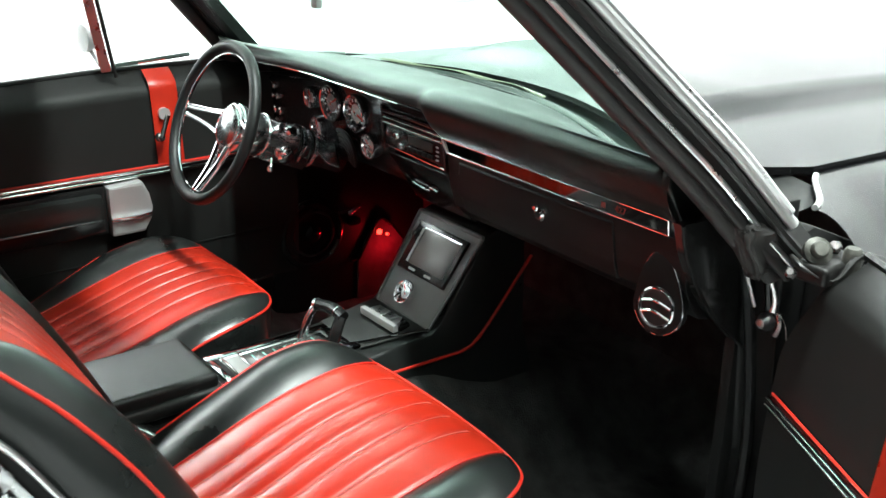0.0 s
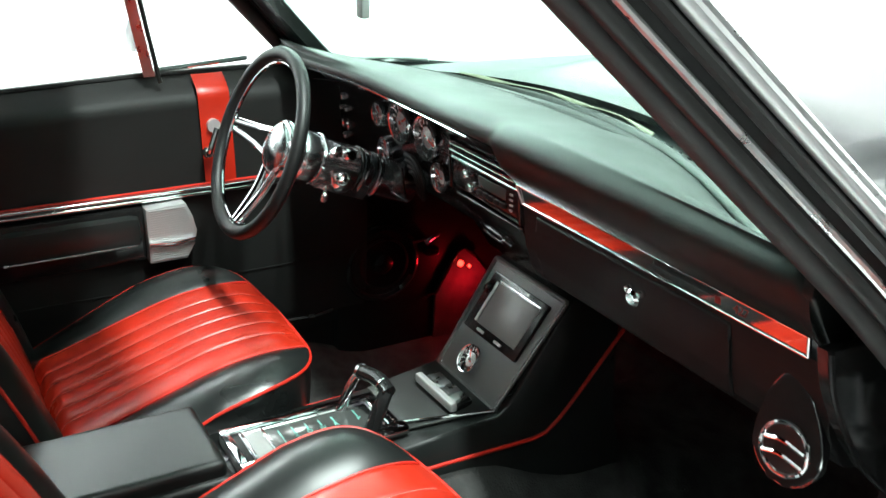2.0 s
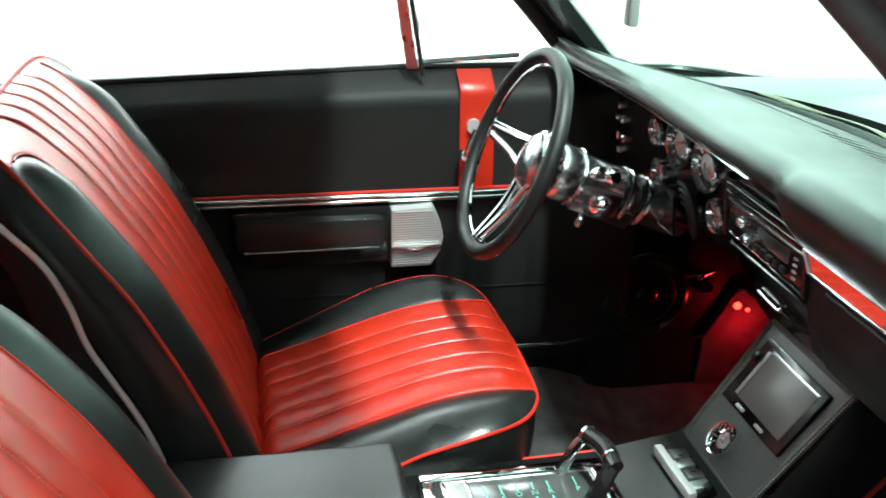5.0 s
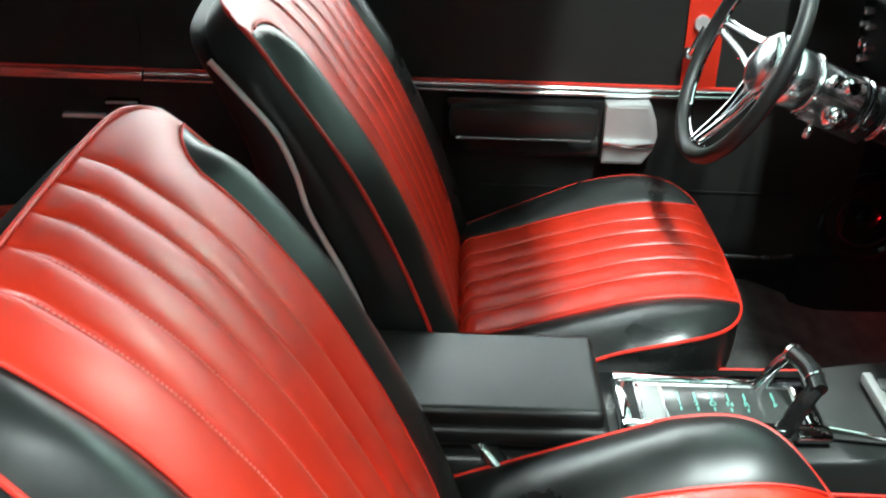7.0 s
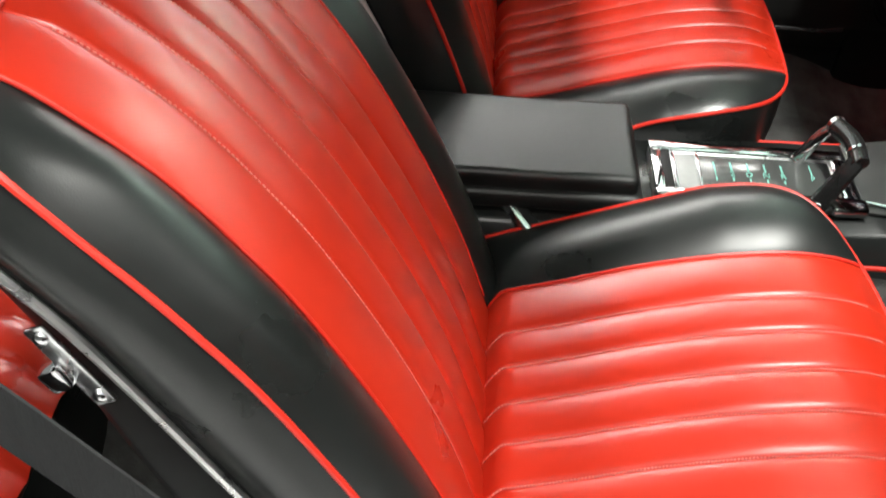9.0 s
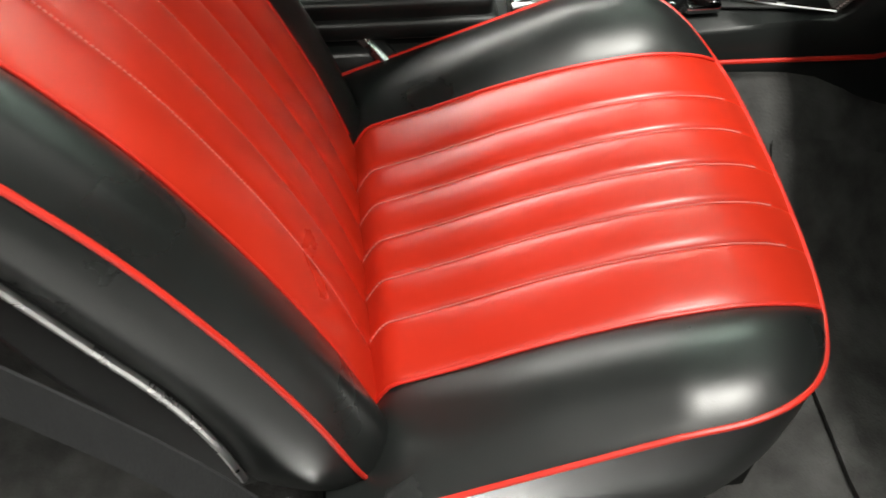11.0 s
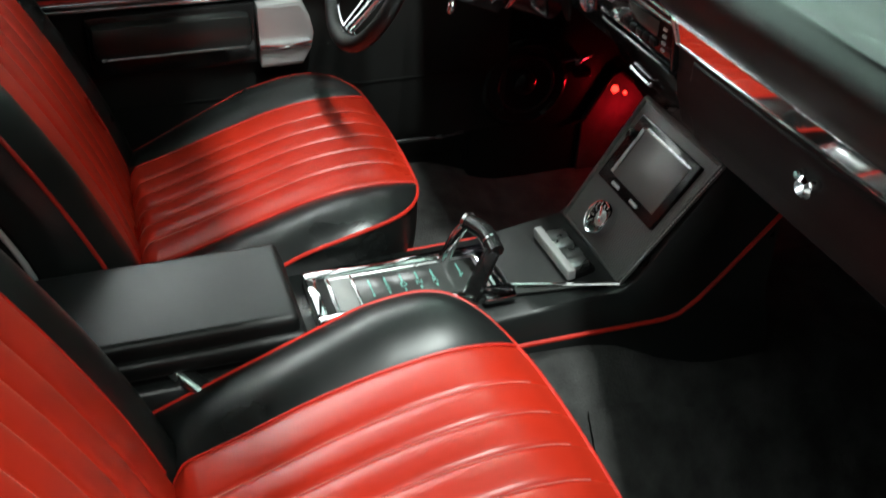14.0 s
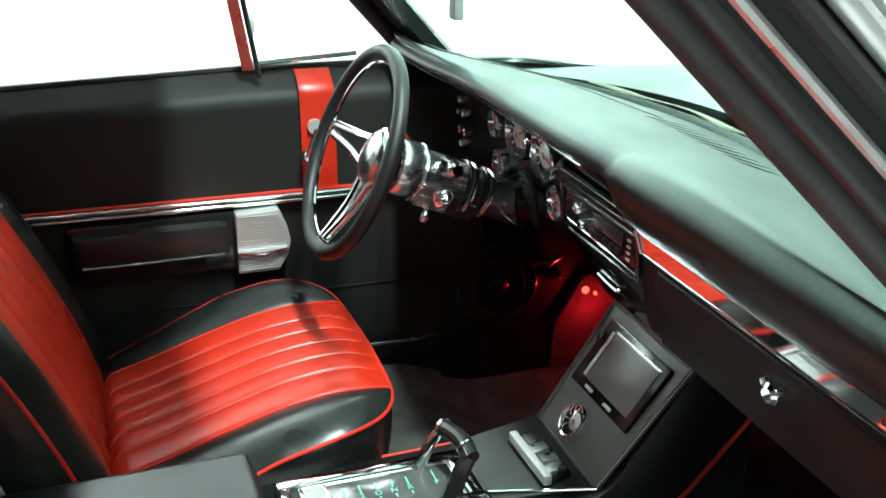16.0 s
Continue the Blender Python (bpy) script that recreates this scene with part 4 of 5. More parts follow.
    part("grip_ring", tube(smooth_path([(0.026, 0.536, z + 0.0735), (0.029, 0.536, z + 0.073)], 2), 0.0138, 12, flat=0.85), CHROME, sh)
    part("grip_cap", tube([(-0.036, 0.523, z + 0.070), (-0.031, 0.525, z + 0.0705)], 0.0135, 12, flat=0.85), CHROME, sh)
    part("cable_clamp", block(0.050, 0.074, 0.515, 0.56, z + 0.002, z + 0.016, 0.004), CHROME, root)
    # front deck with weave, chrome edge and switches
    dk = frame_from((0, 0.628, 0.5345), (1, 0, 0), (0, 0.143, 0.018))
    part("deck_panel", plate([(-0.088, -0.066), (0.060, -0.066), (0.094, 0.070), (-0.094, 0.070)], 0.003, dk, 0.001), DECK_BLACK, root, "dark satin deck panel")
    part("edge_strip", tube([(0.046, 0.560, 0.535), (0.099, 0.700, 0.546)], 0.0024, 6), CHROME, root)
    sm_ = dk @ pose(0.012, 0.030, 0.003, -6, 0, 1)
    sw = part("switch_panel", plate([(-0.058, -0.023), (0.060, -0.023), (0.050, 0.023), (-0.050, 0.023)], 0.010, sm_, 0.003), GLOSS_BLACK, root, "black window switch panel with chrome rockers")
    part("switch_bar", block(-0.058, 0.060, -0.0245, -0.012, 0.004, 0.020, 0.003, m=sm_), PALE_SHINE_METAL, sw, "bright bar")
    for k in range(4):
        part("switch", block(-0.047 + 0.025 * k, -0.027 + 0.025 * k, -0.009, 0.017, 0.008, 0.0175, 0.003, m=sm_ @ pose(0, 0, 0, 8 if k % 2 else -4, 0, 0)), SATIN_CHROME, sw, "chrome rocker")
    # pod face
    fm = frame_from((0.003, 0.709, 0.550), (1, 0, 0), (0, 0.119, 0.171))
    L = 0.201
    part("pod_face", plate([(-0.089, -0.010), (0.090, -0.012), (0.105, L), (-0.099, L)], 0.004, fm, 0.002), WEAVE, root, "grey weave pod panel")
    part("pod_edge", tube([fm @ Vector((0.092, -0.010, 0.003)), fm @ Vector((0.107, L, 0.003))], 0.0045, 8), WEAVE, root)
    part("pod_edge", tube([fm @ Vector((-0.091, -0.008, 0.003)), fm @ Vector((-0.103, L, 0.003))], 0.0045, 8), WEAVE, root)
    part("pod_edge", tube([fm @ Vector((-0.103, L, 0.003)), fm @ Vector((0.107, L, 0.003))], 0.0045, 8), WEAVE, root)
    part("pod_edge", tube([fm @ Vector((-0.091, -0.008, 0.002)), fm @ Vector((0.092, -0.010, 0.002))], 0.0032, 8), WEAVE, root)
    bm = bmesh.new()
    for k in range(44):
        a = fm @ Vector((0.0965 + 0.015 * k / 44, -0.006 + (L + 0.004) * k / 44, 0.0065))
        b = fm @ Vector((0.0965 + 0.015 * k / 44, -0.0033 + (L + 0.004) * k / 44, 0.0065))
        tube([a, b], 0.0009, 4, bm=bm)
    tagged(part("stitching", bm, WHITE_PLASTIC, root, "pale grey stitching along the pod edge"), kind="stuff")
    # head unit
    um = fm @ Matrix.Translation((0.010, -0.010, 0))
    unit = part("head_unit", plate([(-0.090, 0.083), (0.070, 0.083), (0.075, 0.192), (-0.090, 0.192)], 0.010, um, 0.003), GLOSS_BLACK, root, "black double-height stereo unit")
    part("display_edge", plate([(-0.069, 0.101), (-0.0625, 0.101), (-0.0625, 0.177), (-0.069, 0.177)], 0.0118, um, 0.001), RIBBED_ALLOY, unit, "silver strip beside the display")
    part("display", plate([(-0.060, 0.100), (0.056, 0.100), (0.060, 0.178), (-0.060, 0.178)], 0.0115, um, 0.001), SCREEN, unit, "grey unlit display")
    for x in (-0.040, 0.014):
        part("key", plate([(x - 0.010, 0.0885), (x + 0.010, 0.0885), (x + 0.010, 0.0935), (x - 0.010, 0.0935)], 0.0125, um, 0.0015), WHITE_PLASTIC, unit, "white lit key")
    part("volume_knob", lathe([(0.009, 0.0), (0.009, 0.008), (0.006, 0.010)], um @ pose(-0.076, 0.160, 0.010), 16), GLOSS_BLACK, unit)
    part("trim_line", plate([(-0.060, 0.1795), (0.060, 0.1795), (0.061, 0.182), (-0.060, 0.182)], 0.0122, um), BRUSHED, unit)
    gauge(root, fm @ pose(-0.0115, 0.0325, 0.004), 0.026)
    root.location.z -= 0.010
    return root


def gauge(root, m, r, needle=40):
    """A small round instrument: stepped bezel, dark scale ring, silver middle, needle and domed glass."""
    g = part("gauge", lathe([(r, 0), (r, 0.012), (r * 0.96, 0.0155), (r * 0.88, 0.015), (r * 0.84, 0.010), (r * 0.80, 0.006), (0.001, 0.006)], m, 40), CHROME, root, "round gauge with chrome bezel", 30)
    part("scale_ring", lathe([(r * 0.80, 0.0055), (r * 0.80, 0.0070), (r * 0.50, 0.0070), (r * 0.50, 0.0055)], m, 32), GLOSS_BLACK, g, "dark scale ring")
    part("inner_ring", tube([m @ Vector((r * 0.50 * math.cos(a), r * 0.50 * math.sin(a), 0.0075)) for a in np.linspace(0, 2 * math.pi, 28, endpoint=False)], r * 0.035, 6, closed=True), CHROME, g)
    part("dial", lathe([(r * 0.49, 0.0062), (r * 0.3, 0.0068), (0.001, 0.0068)], m, 24), DIAL, g, "silver dial")
    a = radians(needle)
    part("needle", block(-r * 0.05, r * 0.05, -r * 0.2, r * 0.70, 0.0082, 0.0098, m=m @ Matrix.Rotation(a, 4, "Z")), NEEDLE_RED, g, "red needle")
    for k in range(11):
        t = radians(-130 + 26 * k)
        part("mark", block(-r * 0.028, r * 0.028, r * 0.60, r * 0.76, 0.0070, 0.0078, m=m @ Matrix.Rotation(t, 4, "Z")), WHITE_PLASTIC, g)
    part("hub_cap", lathe([(r * 0.13, 0.0068), (r * 0.13, 0.0105), (0.001, 0.0115)], m, 12), CHROME, g)
    lens = part("lens", lathe([(r * 0.87, 0.0150), (r * 0.6, 0.0175), (r * 0.3, 0.0190), (0.001, 0.0195)], m, 28), GAUGE_GLASS, g, "domed clear glass")
    lens.visible_shadow = False
    return g


console()


# ---- dashboard ----
def dash():
    root = thing("dashboard", "black padded vinyl dashboard with chrome trim strip", "dashboard", (0, 0.8, 0.8))

    def prof(x):
        yw = ws_y(x) - 0.008
        drop = -0.018 * step(-0.25, -0.65, x)
        run = lambda f, y0: y0 + (yw - y0) * f
        d = [(yw, 0.978 + 0.3 * drop), (run(0.82, 0.66), 0.992 + 0.6 * drop), (run(0.55, 0.66), 1.008 + drop), (run(0.30, 0.66), 1.016 + drop), (run(0.12, 0.66), 1.014 + drop), (0.668, 1.006 + drop), (0.660, 0.996 + drop), (0.664, 0.986 + drop), (0.70, 0.978 + drop), (0.80, 0.972 + drop)]
        p = [(yw, 0.978), (run(0.80, 0.64), 0.998), (run(0.55, 0.64), 1.018), (run(0.32, 0.64), 1.030), (run(0.14, 0.64), 1.033), (0.654, 1.028), (0.641, 1.015), (0.641, 0.996), (0.654, 0.968), (0.676, 0.944)]
        wide, close = step(-0.14, 0.30, x), step(0.104, 0.160, x)
        share = [wide] * 5 + [0.6 * wide + 0.4 * close, 0.2 * wide + 0.8 * close] + [close] * 3
        return [(a[0] + (c[0] - a[0]) * b, a[1] + (c[1] - a[1]) * b) for a, c, b in zip(d, p, share)]

    def pad(u, v):
        x = -0.725 + 1.432 * u
        pts = prof(x)
        pp = smooth_path([(a, c, 0) for a, c in pts], 60)
        q = pp[int(round(v * 60))]
        end = step(0.690, 0.707, x)
        return Vector((x, q.x + 0.012 * end * (0.9 - q.x) * 2, q.y - 0.010 * end))
    bm = grid(pad, 200, 60)
    part("dash_pad", bm, DASH_VINYL, root, "grained black dash pad", 70)
    part("pad_end", prism([(0.646, 1.022), (0.80, 0.98), (0.90, 0.93), (0.90, 0.78), (0.72, 0.88), (0.667, 0.965), (0.642, 1.0)], 0.695, 0.712, 0.005), DASH_VINYL, root)
    # defroster louvres on top
    def pad_z(x, y):
        d = smooth_path([(a, c, 0) for a, c in prof(x)], 60)
        up = [(q.x, q.y) for q in d[:34]][::-1]
        return float(np.interp(y, [q[0] for q in up], [q[1] for q in up]))
    for k in range(9):
        x = -0.058 + 0.026 * k
        way = smooth_path([(x, 0.808, 0), (x + 0.012, 0.818, 0), (x + 0.022, 0.836, 0), (x + 0.026, 0.868, 0)], 10)
        part("louvre", tube([(q.x, q.y, pad_z(q.x, q.y) - 0.0002) for q in way], lambda t: 0.0004 + 0.0012 * math.sin(math.pi * t), 5), DASH_VINYL, root)
    part("speaker_slot", tube([(x, 0.792 + 0.215 * (x + 0.275), pad_z(x, 0.792 + 0.215 * (x + 0.275))) for x in np.linspace(-0.275, -0.057, 9)], 0.0016, 4), RUBBER, root)
    # passenger trim strip, mirror bright
    tr = part("trim_strip", plate([(0.0, 0.0), (0.512, 0.0), (0.512, 0.0215), (-0.009, 0.0215)], 0.006, frame_from((0.176, 0.6875, 0.9175), (1, -0.004, 0.006), (0, -0.10, 1))), MIRROR_TRIM, root, "mirror-bright passenger trim strip", 10)
    part("trim_edge", tube([(0.163, 0.677, 0.9415), (0.690, 0.675, 0.9435)], 0.0014, 6), CHROME, tr)
    part("trim_edge", tube([(0.175, 0.6805, 0.917), (0.690, 0.6785, 0.920)], 0.0014, 6), CHROME, tr)
    part("trim_edge", tube([(0.163, 0.677, 0.9415), (0.175, 0.6805, 0.917)], 0.0016, 6), SATIN_CHROME, tr)
    part("trim_edge", tube([(0.690, 0.675, 0.9435), (0.690, 0.6785, 0.920)], 0.0014, 6), CHROME, tr)
    for x, w in ((0.562, 0.012),):
        part("badge_mark", block(x - w * 0.36, x + w * 0.36, 0.6785, 0.6800, 0.9255, 0.9355, 0.0), DARK_INK, tr, "small dark badge mark")
    part("badge_number", text_mesh("427", 0.0150, pose(0.597, 0.6783, 0.9305, 90, 0, 0)), DARK_INK, tr, "small dark badge number")
    # glove box panel
    lower = [(0.690, 0.914), (0.694, 0.885), (0.701, 0.845), (0.711, 0.812), (0.738, 0.785), (0.80, 0.768), (0.95, 0.765), (0.95, 0.93), (0.75, 0.94)]
    part("lower_panel", prism(lower, 0.16, 0.712, 0.004), SATIN_BLACK, root)
    gd = part("glove_door", prism([(0.6885, 0.905), (0.691, 0.880), (0.698, 0.840), (0.7085, 0.806), (0.72, 0.806), (0.72, 0.905)], 0.195, 0.575, 0.006, segs=3), SATIN_BLACK, root, "black glove box door")
    kn = part("lock_body", lathe([(0.012, 0), (0.012, 0.010), (0.008, 0.014)], pose(0.418, 0.694, 0.873, 98, 0, 0), 18), CHROME, gd, "chrome lock knob")
    for k in (-1, 1):
        part("lock_wing", lathe([(0.005, -0.004), (0.006, 0.0), (0.004, 0.006)], pose(0.418 + k * 0.011, 0.688, 0.880, 98, 0, 0), 10), CHROME, kn)
    # side vent
    vm = frame_from((0.675, 0.702, 0.8025), (1, 0.10, 0), (0, 0.12, 0.99))
    surround = [(0.042 * math.cos(a) - 0.012 * max(0, math.sin(a)) ** 2, 0.042 * math.sin(a) + (0.040 * max(0, math.sin(a)) ** 2)) for a in np.linspace(0, 2 * math.pi, 36, endpoint=False)]
    sv = part("side_vent", plate(surround, 0.016, vm, 0.005, 3), SATIN_BLACK, root, "black round air vent")
    part("vent_ring", tube([vm @ Vector((0.029 * math.cos(a), 0.029 * math.sin(a), 0.018)) for a in np.linspace(0, 2 * math.pi, 36, endpoint=False)], 0.0028, 8, closed=True), CHROME, sv, "bright vent ring")
    part("vent_well", lathe([(0.028, 0.014), (0.028, 0.0185), (0.025, 0.0175), (0.001, 0.0175)], vm, 28), RUBBER, sv)
    part("vent_rim", tube([vm @ Vector((0.985 * a, 0.985 * b, 0.013)) for a, b in surround], 0.0014, 6, closed=True), CHROME, sv)
    for k in range(2):
        yy = -0.008 + 0.016 * k
        w = math.sqrt(max(0.027 ** 2 - yy * yy, 0)) * 0.95
        part("vent_vane", tube(smooth_path([vm @ Vector((-w, yy - 0.003, 0.020)), vm @ Vector((0, yy + 0.004, 0.025)), vm @ Vector((w, yy - 0.003, 0.020))], 12), 0.0026, 6, flat=0.5), CHROME, sv, "bright vent vane")
    # centre stack
    part("stack_body", prism([(0.687, 0.975), (0.694, 0.880), (0.765, 0.765), (0.95, 0.75), (0.95, 0.97)], -0.043, 0.163, 0.004), GLOSS_BLACK, root)
    sm = frame_from((0.010, 0.6890, 0.965), (1, 0, 0), (0, 0.086, -0.996))
    part("stack_frame", block(-0.053, -0.045, 0.002, 0.088, -0.009, 0.004, 0.002, m=sm), GLOSS_BLACK, root)
    part("stack_frame", block(0.146, 0.153, 0.002, 0.088, -0.009, 0.004, 0.002, m=sm), GLOSS_BLACK, root)
    for k in range(3):
        y0 = 0.006 + 0.0105 * k
        vane = part("stack_vane", block(-0.044, 0.145, y0, y0 + 0.0055, -0.011, 0.001, 0.001, m=sm @ pose(0, 0, 0, 6, 0, 0)), GLOSS_BLACK, root, "black vent louvre")
        part("vane_edge", tube([sm @ Vector((-0.042, y0 + 0.006, -0.0115)), sm @ Vector((0.143, y0 + 0.006, -0.0115))], 0.0009, 6), DIMMED_CHROME, vane)
    part("stack_line", tube([(-0.036, 0.686, 0.931), (0.160, 0.686, 0.929)], 0.0017, 6), CHROME, root, "thin bright line")
    part("stack_line", tube([(-0.036, 0.692, 0.884), (0.160, 0.692, 0.878)], 0.0017, 6), CHROME, root, "thin bright line")
    rd = part("radio", block(-0.034, 0.156, 0.687, 0.70, 0.887, 0.926, 0.003), GLOSS_BLACK, root, "old black push-button radio")
    for x, z in ((0.012, 0.913), (0.027, 0.896)):
        part("radio_knob", lathe([(0.0075, 0), (0.0075, 0.007), (0.0055, 0.010), (0.001, 0.010)], pose(x, 0.688, z, 90, 0, 0), 16), CHROME, rd)
    part("radio_window", block(0.046, 0.122, 0.6855, 0.689, 0.904, 0.921, 0.001), GEAR_WINDOW, rd)
    for k in range(5):
        part("radio_button", block(0.046 + 0.016 * k, 0.059 + 0.016 * k, 0.683, 0.689, 0.891, 0.899, 0.0015), SATIN_BLACK, rd)
    for k in range(4):
        part("radio_mark", block(0.134, 0.141, 0.6855, 0.6875, 0.892 + 0.008 * k, 0.8945 + 0.008 * k), RIBBED_ALLOY, rd)
    am = frame_from((0.060, 0.730, 0.821), (1, 0, 0), (0, -0.53, 0.85))
    ash = part("ash_tray", plate([(-0.082, -0.058), (0.096, -0.058), (0.100, 0.060), (-0.092, 0.060)], 0.006, am, 0.003), GLOSS_BLACK, root, "gloss black ash tray door")
    part("ash_handle", tube([am @ Vector(q) for q in smooth_path([(-0.056, -0.006, 0.008), (-0.030, -0.009, 0.009), (-0.004, -0.010, 0.009), (0.006, 0.001, 0.010), (0.016, 0.003, 0.010), (0.028, -0.003, 0.009)], 20)], 0.0022, 6), CHROME, ash, "curved bright handle")
    # instrument panel
    ip = part("instrument_panel", prism([(0.784, 0.945), (0.792, 0.770), (0.90, 0.75), (0.81, 0.945)], -0.70, -0.043, 0.004), GLOSS_BLACK, root, "gloss black instrument panel")
    part("under_panel", prism([(0.80, 0.78), (0.95, 0.70), (1.15, 0.70), (1.15, 0.78)], -0.70, 0.16, 0.004), SATIN_BLACK, root)
    part("panel_lip", tube([(x, 0.6630, 0.9825 - 0.018 * step(-0.25, -0.65, x)) for x in np.linspace(-0.70, 0.045, 30)], 0.0016, 6), CHROME, root, "thin bright lip line")
    face = lambda x, z: frame_from((x, 0.7875 - 0.048 * (z - 0.88), z), (1, 0, 0), (0, -0.048, 1))
    for x, z, r, a in ((-0.484, 0.881, 0.026, 40), (-0.392, 0.886, 0.043, -60), (-0.288, 0.882, 0.043, -110), (-0.462, 0.813, 0.027, 20), (-0.238, 0.821, 0.028, 60)):
        gauge(ip, face(x, z), r, a)
    for x, z, r in ((-0.686, 0.872, 0.008), (-0.694, 0.846, 0.006), (-0.668, 0.848, 0.007), (-0.690, 0.812, 0.012), (-0.662, 0.812, 0.010), (-0.682, 0.786, 0.008)):
        part("panel_knob", lathe([(r, 0), (r, 0.003), (r * 0.7, 0.006), (0.001, 0.006)], face(x, z), 16), CHROME, ip, "small chrome knob")
    part("label_line", tube([(-0.68, 0.781, 0.905), (-0.54, 0.781, 0.915)], 0.0015, 4), BRUSHED, ip)
    for k in range(4):
        r = 0.030 + 0.011 * k
        part("column_hump", tube([(-0.338 + r * math.cos(a), 0.775 - 0.002 * k, 0.772 + r * math.sin(a)) for a in np.linspace(-0.1, 1.8, 18)], 0.0045, 8), SATIN_BLACK, ip)
    lm = frame_from((-0.392, 0.758, 0.782), (1, 0, 0.04), (0, 0.15, 1))
    lp = part("label_plate", plate([(-0.070, -0.028), (0.075, -0.028), (0.045, 0.026), (-0.070, 0.026)], 0.004, lm, 0.002), GLOSS_BLACK, ip, "dark plate with small bright marks")
    part("plate_edge", tube([lm @ Vector((-0.070, -0.028, 0.005)), lm @ Vector((0.075, -0.028, 0.005))], 0.0014, 6), CHROME, lp)
    for k in range(5):
        part("plate_mark", block(-0.060 + 0.020 * k, -0.047 + 0.020 * k, -0.014 + 0.004 * (k % 2), -0.008 + 0.006 * (k % 3), 0.0035, 0.0055, 0.0008, m=lm), DIMMED_CHROME, lp)


dash()


# ---- steering ----
WC = Vector((-0.405, 0.497, 0.876))
WN = Vector((0, -math.cos(radians(22)), math.sin(radians(22))))


def steering():
    root = thing("steering_wheel", "three-spoke steering wheel with black leather rim and polished spokes", "steering wheel", tuple(WC))
    m = frame_from(WC, (1, 0, 0), (0, math.sin(radians(22)), math.cos(radians(22))))
    R = 0.166
    part("rim", tube([m @ Vector((R * math.cos(a), R * math.sin(a), 0)) for a in np.linspace(0, 2 * math.pi, 72, endpoint=False)], 0.0122, 14, closed=True), RIM_LEATHER, root, "black leather rim")
    part("inner_ring", tube([m @ Vector(((R - 0.015) * math.cos(a), (R - 0.015) * math.sin(a), -0.004)) for a in np.linspace(0, 2 * math.pi, 72, endpoint=False)], 0.0035, 8, closed=True), CHROME, root, "polished inner ring")
    for ang in (180, 0, -90):
        for s in (-1, 1):
            a = radians(ang)
            d, t = Vector((math.cos(a), math.sin(a), 0)), Vector((-math.sin(a), math.cos(a), 0))
            pts = [d * 0.040 + t * s * 0.024 + Vector((0, 0, -0.040)), d * 0.09 + t * s * 0.015 + Vector((0, 0, -0.030)), d * 0.158 + t * s * 0.007 + Vector((0, 0, -0.005))]
            part("spoke", tube([m @ p for p in smooth_path(pts, 10)], 0.0075, 8, flat=0.45), CHROME, root, "polished spoke")
    part("hub", lathe([(0.030, -0.085), (0.046, -0.074), (0.054, -0.056), (0.055, -0.045), (0.052, -0.040), (0.049, -0.0385)], m, 40), CHROME, root, "polished hub ring")
    part("horn_cap", lathe([(0.048, -0.040), (0.0475, -0.036), (0.042, -0.0305), (0.030, -0.0245), (0.015, -0.0212), (0.001, -0.020)], m, 40), COLUMN_CHROME, root, "polished domed horn cap")
    col = thing("steering_column", "polished chrome tilt steering column with levers", "steering column", tuple(WC))
    part("collar", lathe([(0.034, -0.072), (0.0455, -0.076), (0.0475, -0.082), (0.0475, -0.112), (0.045, -0.116)], m, 40), COLUMN_CHROME, col, "polished bell collar")
    part("sleeve", lathe([(0.001, -0.09), (0.042, -0.09), (0.0425, -0.120), (0.0425, -0.195), (0.040, -0.205), (0.038, -0.215), (0.037, -0.33), (0.001, -0.33)], m, 40), COLUMN_CHROME, col, "polished sleeve")
    for h, r, c in ((-0.115, 0.0462, CHROME), (-0.198, 0.0430, GLOSS_BLACK), (-0.210, 0.0415, CHROME), (-0.232, 0.0400, GLOSS_BLACK), (-0.244, 0.0400, CHROME)):
        part("ring", tube([m @ Vector((r * math.cos(a), r * math.sin(a), h)) for a in np.linspace(0, 2 * math.pi, 36, endpoint=False)], 0.0034, 8, closed=True), c, col)
    part("hazard_knob", lathe([(0.019, 0.030), (0.020, 0.040), (0.018, 0.048), (0.011, 0.053), (0.001, 0.054)], m @ pose(0.004, -0.004, -0.168, 30, 90, 0), 24), CHROME, col, "domed chrome knob")
    part("ignition_lock", lathe([(0.013, 0.032), (0.013, 0.050), (0.009, 0.055), (0.001, 0.055)], m @ pose(0.0, 0.022, -0.160, -12, 90, 0), 20), CHROME, col, "chrome ignition lock")
    part("lock_cap", lathe([(0.010, 0.034), (0.010, 0.047), (0.001, 0.050)], m @ pose(0.0, 0.020, -0.138, -14, 90, 0), 16), CHROME, col)
    part("column_trough", sweep_section([m @ Vector((0, 0, h)) for h in (-0.122, -0.17, -0.230)], [(-0.034, -0.020), (-0.024, -0.048), (0.024, -0.048), (0.034, -0.020)]), COLUMN_CHROME, col, "polished lower cover")
    part("tilt_lever", tube([m @ Vector((0.024, -0.040, -0.146)), m @ Vector((0.030, -0.056, -0.147))], 0.004, 8), CHROME, col)
    part("lever_knob", lathe([(0.004, -0.008), (0.007, -0.004), (0.007, 0.005), (0.005, 0.009)], m @ pose(0.031, -0.060, -0.147, 90, 0, 0), 12), CHROME, col)
    part("signal_lever", tube([m @ Vector((-0.05, 0.0, -0.15)), m @ Vector((-0.15, 0.03, -0.14))], 0.004, 8), CHROME, col)


steering()


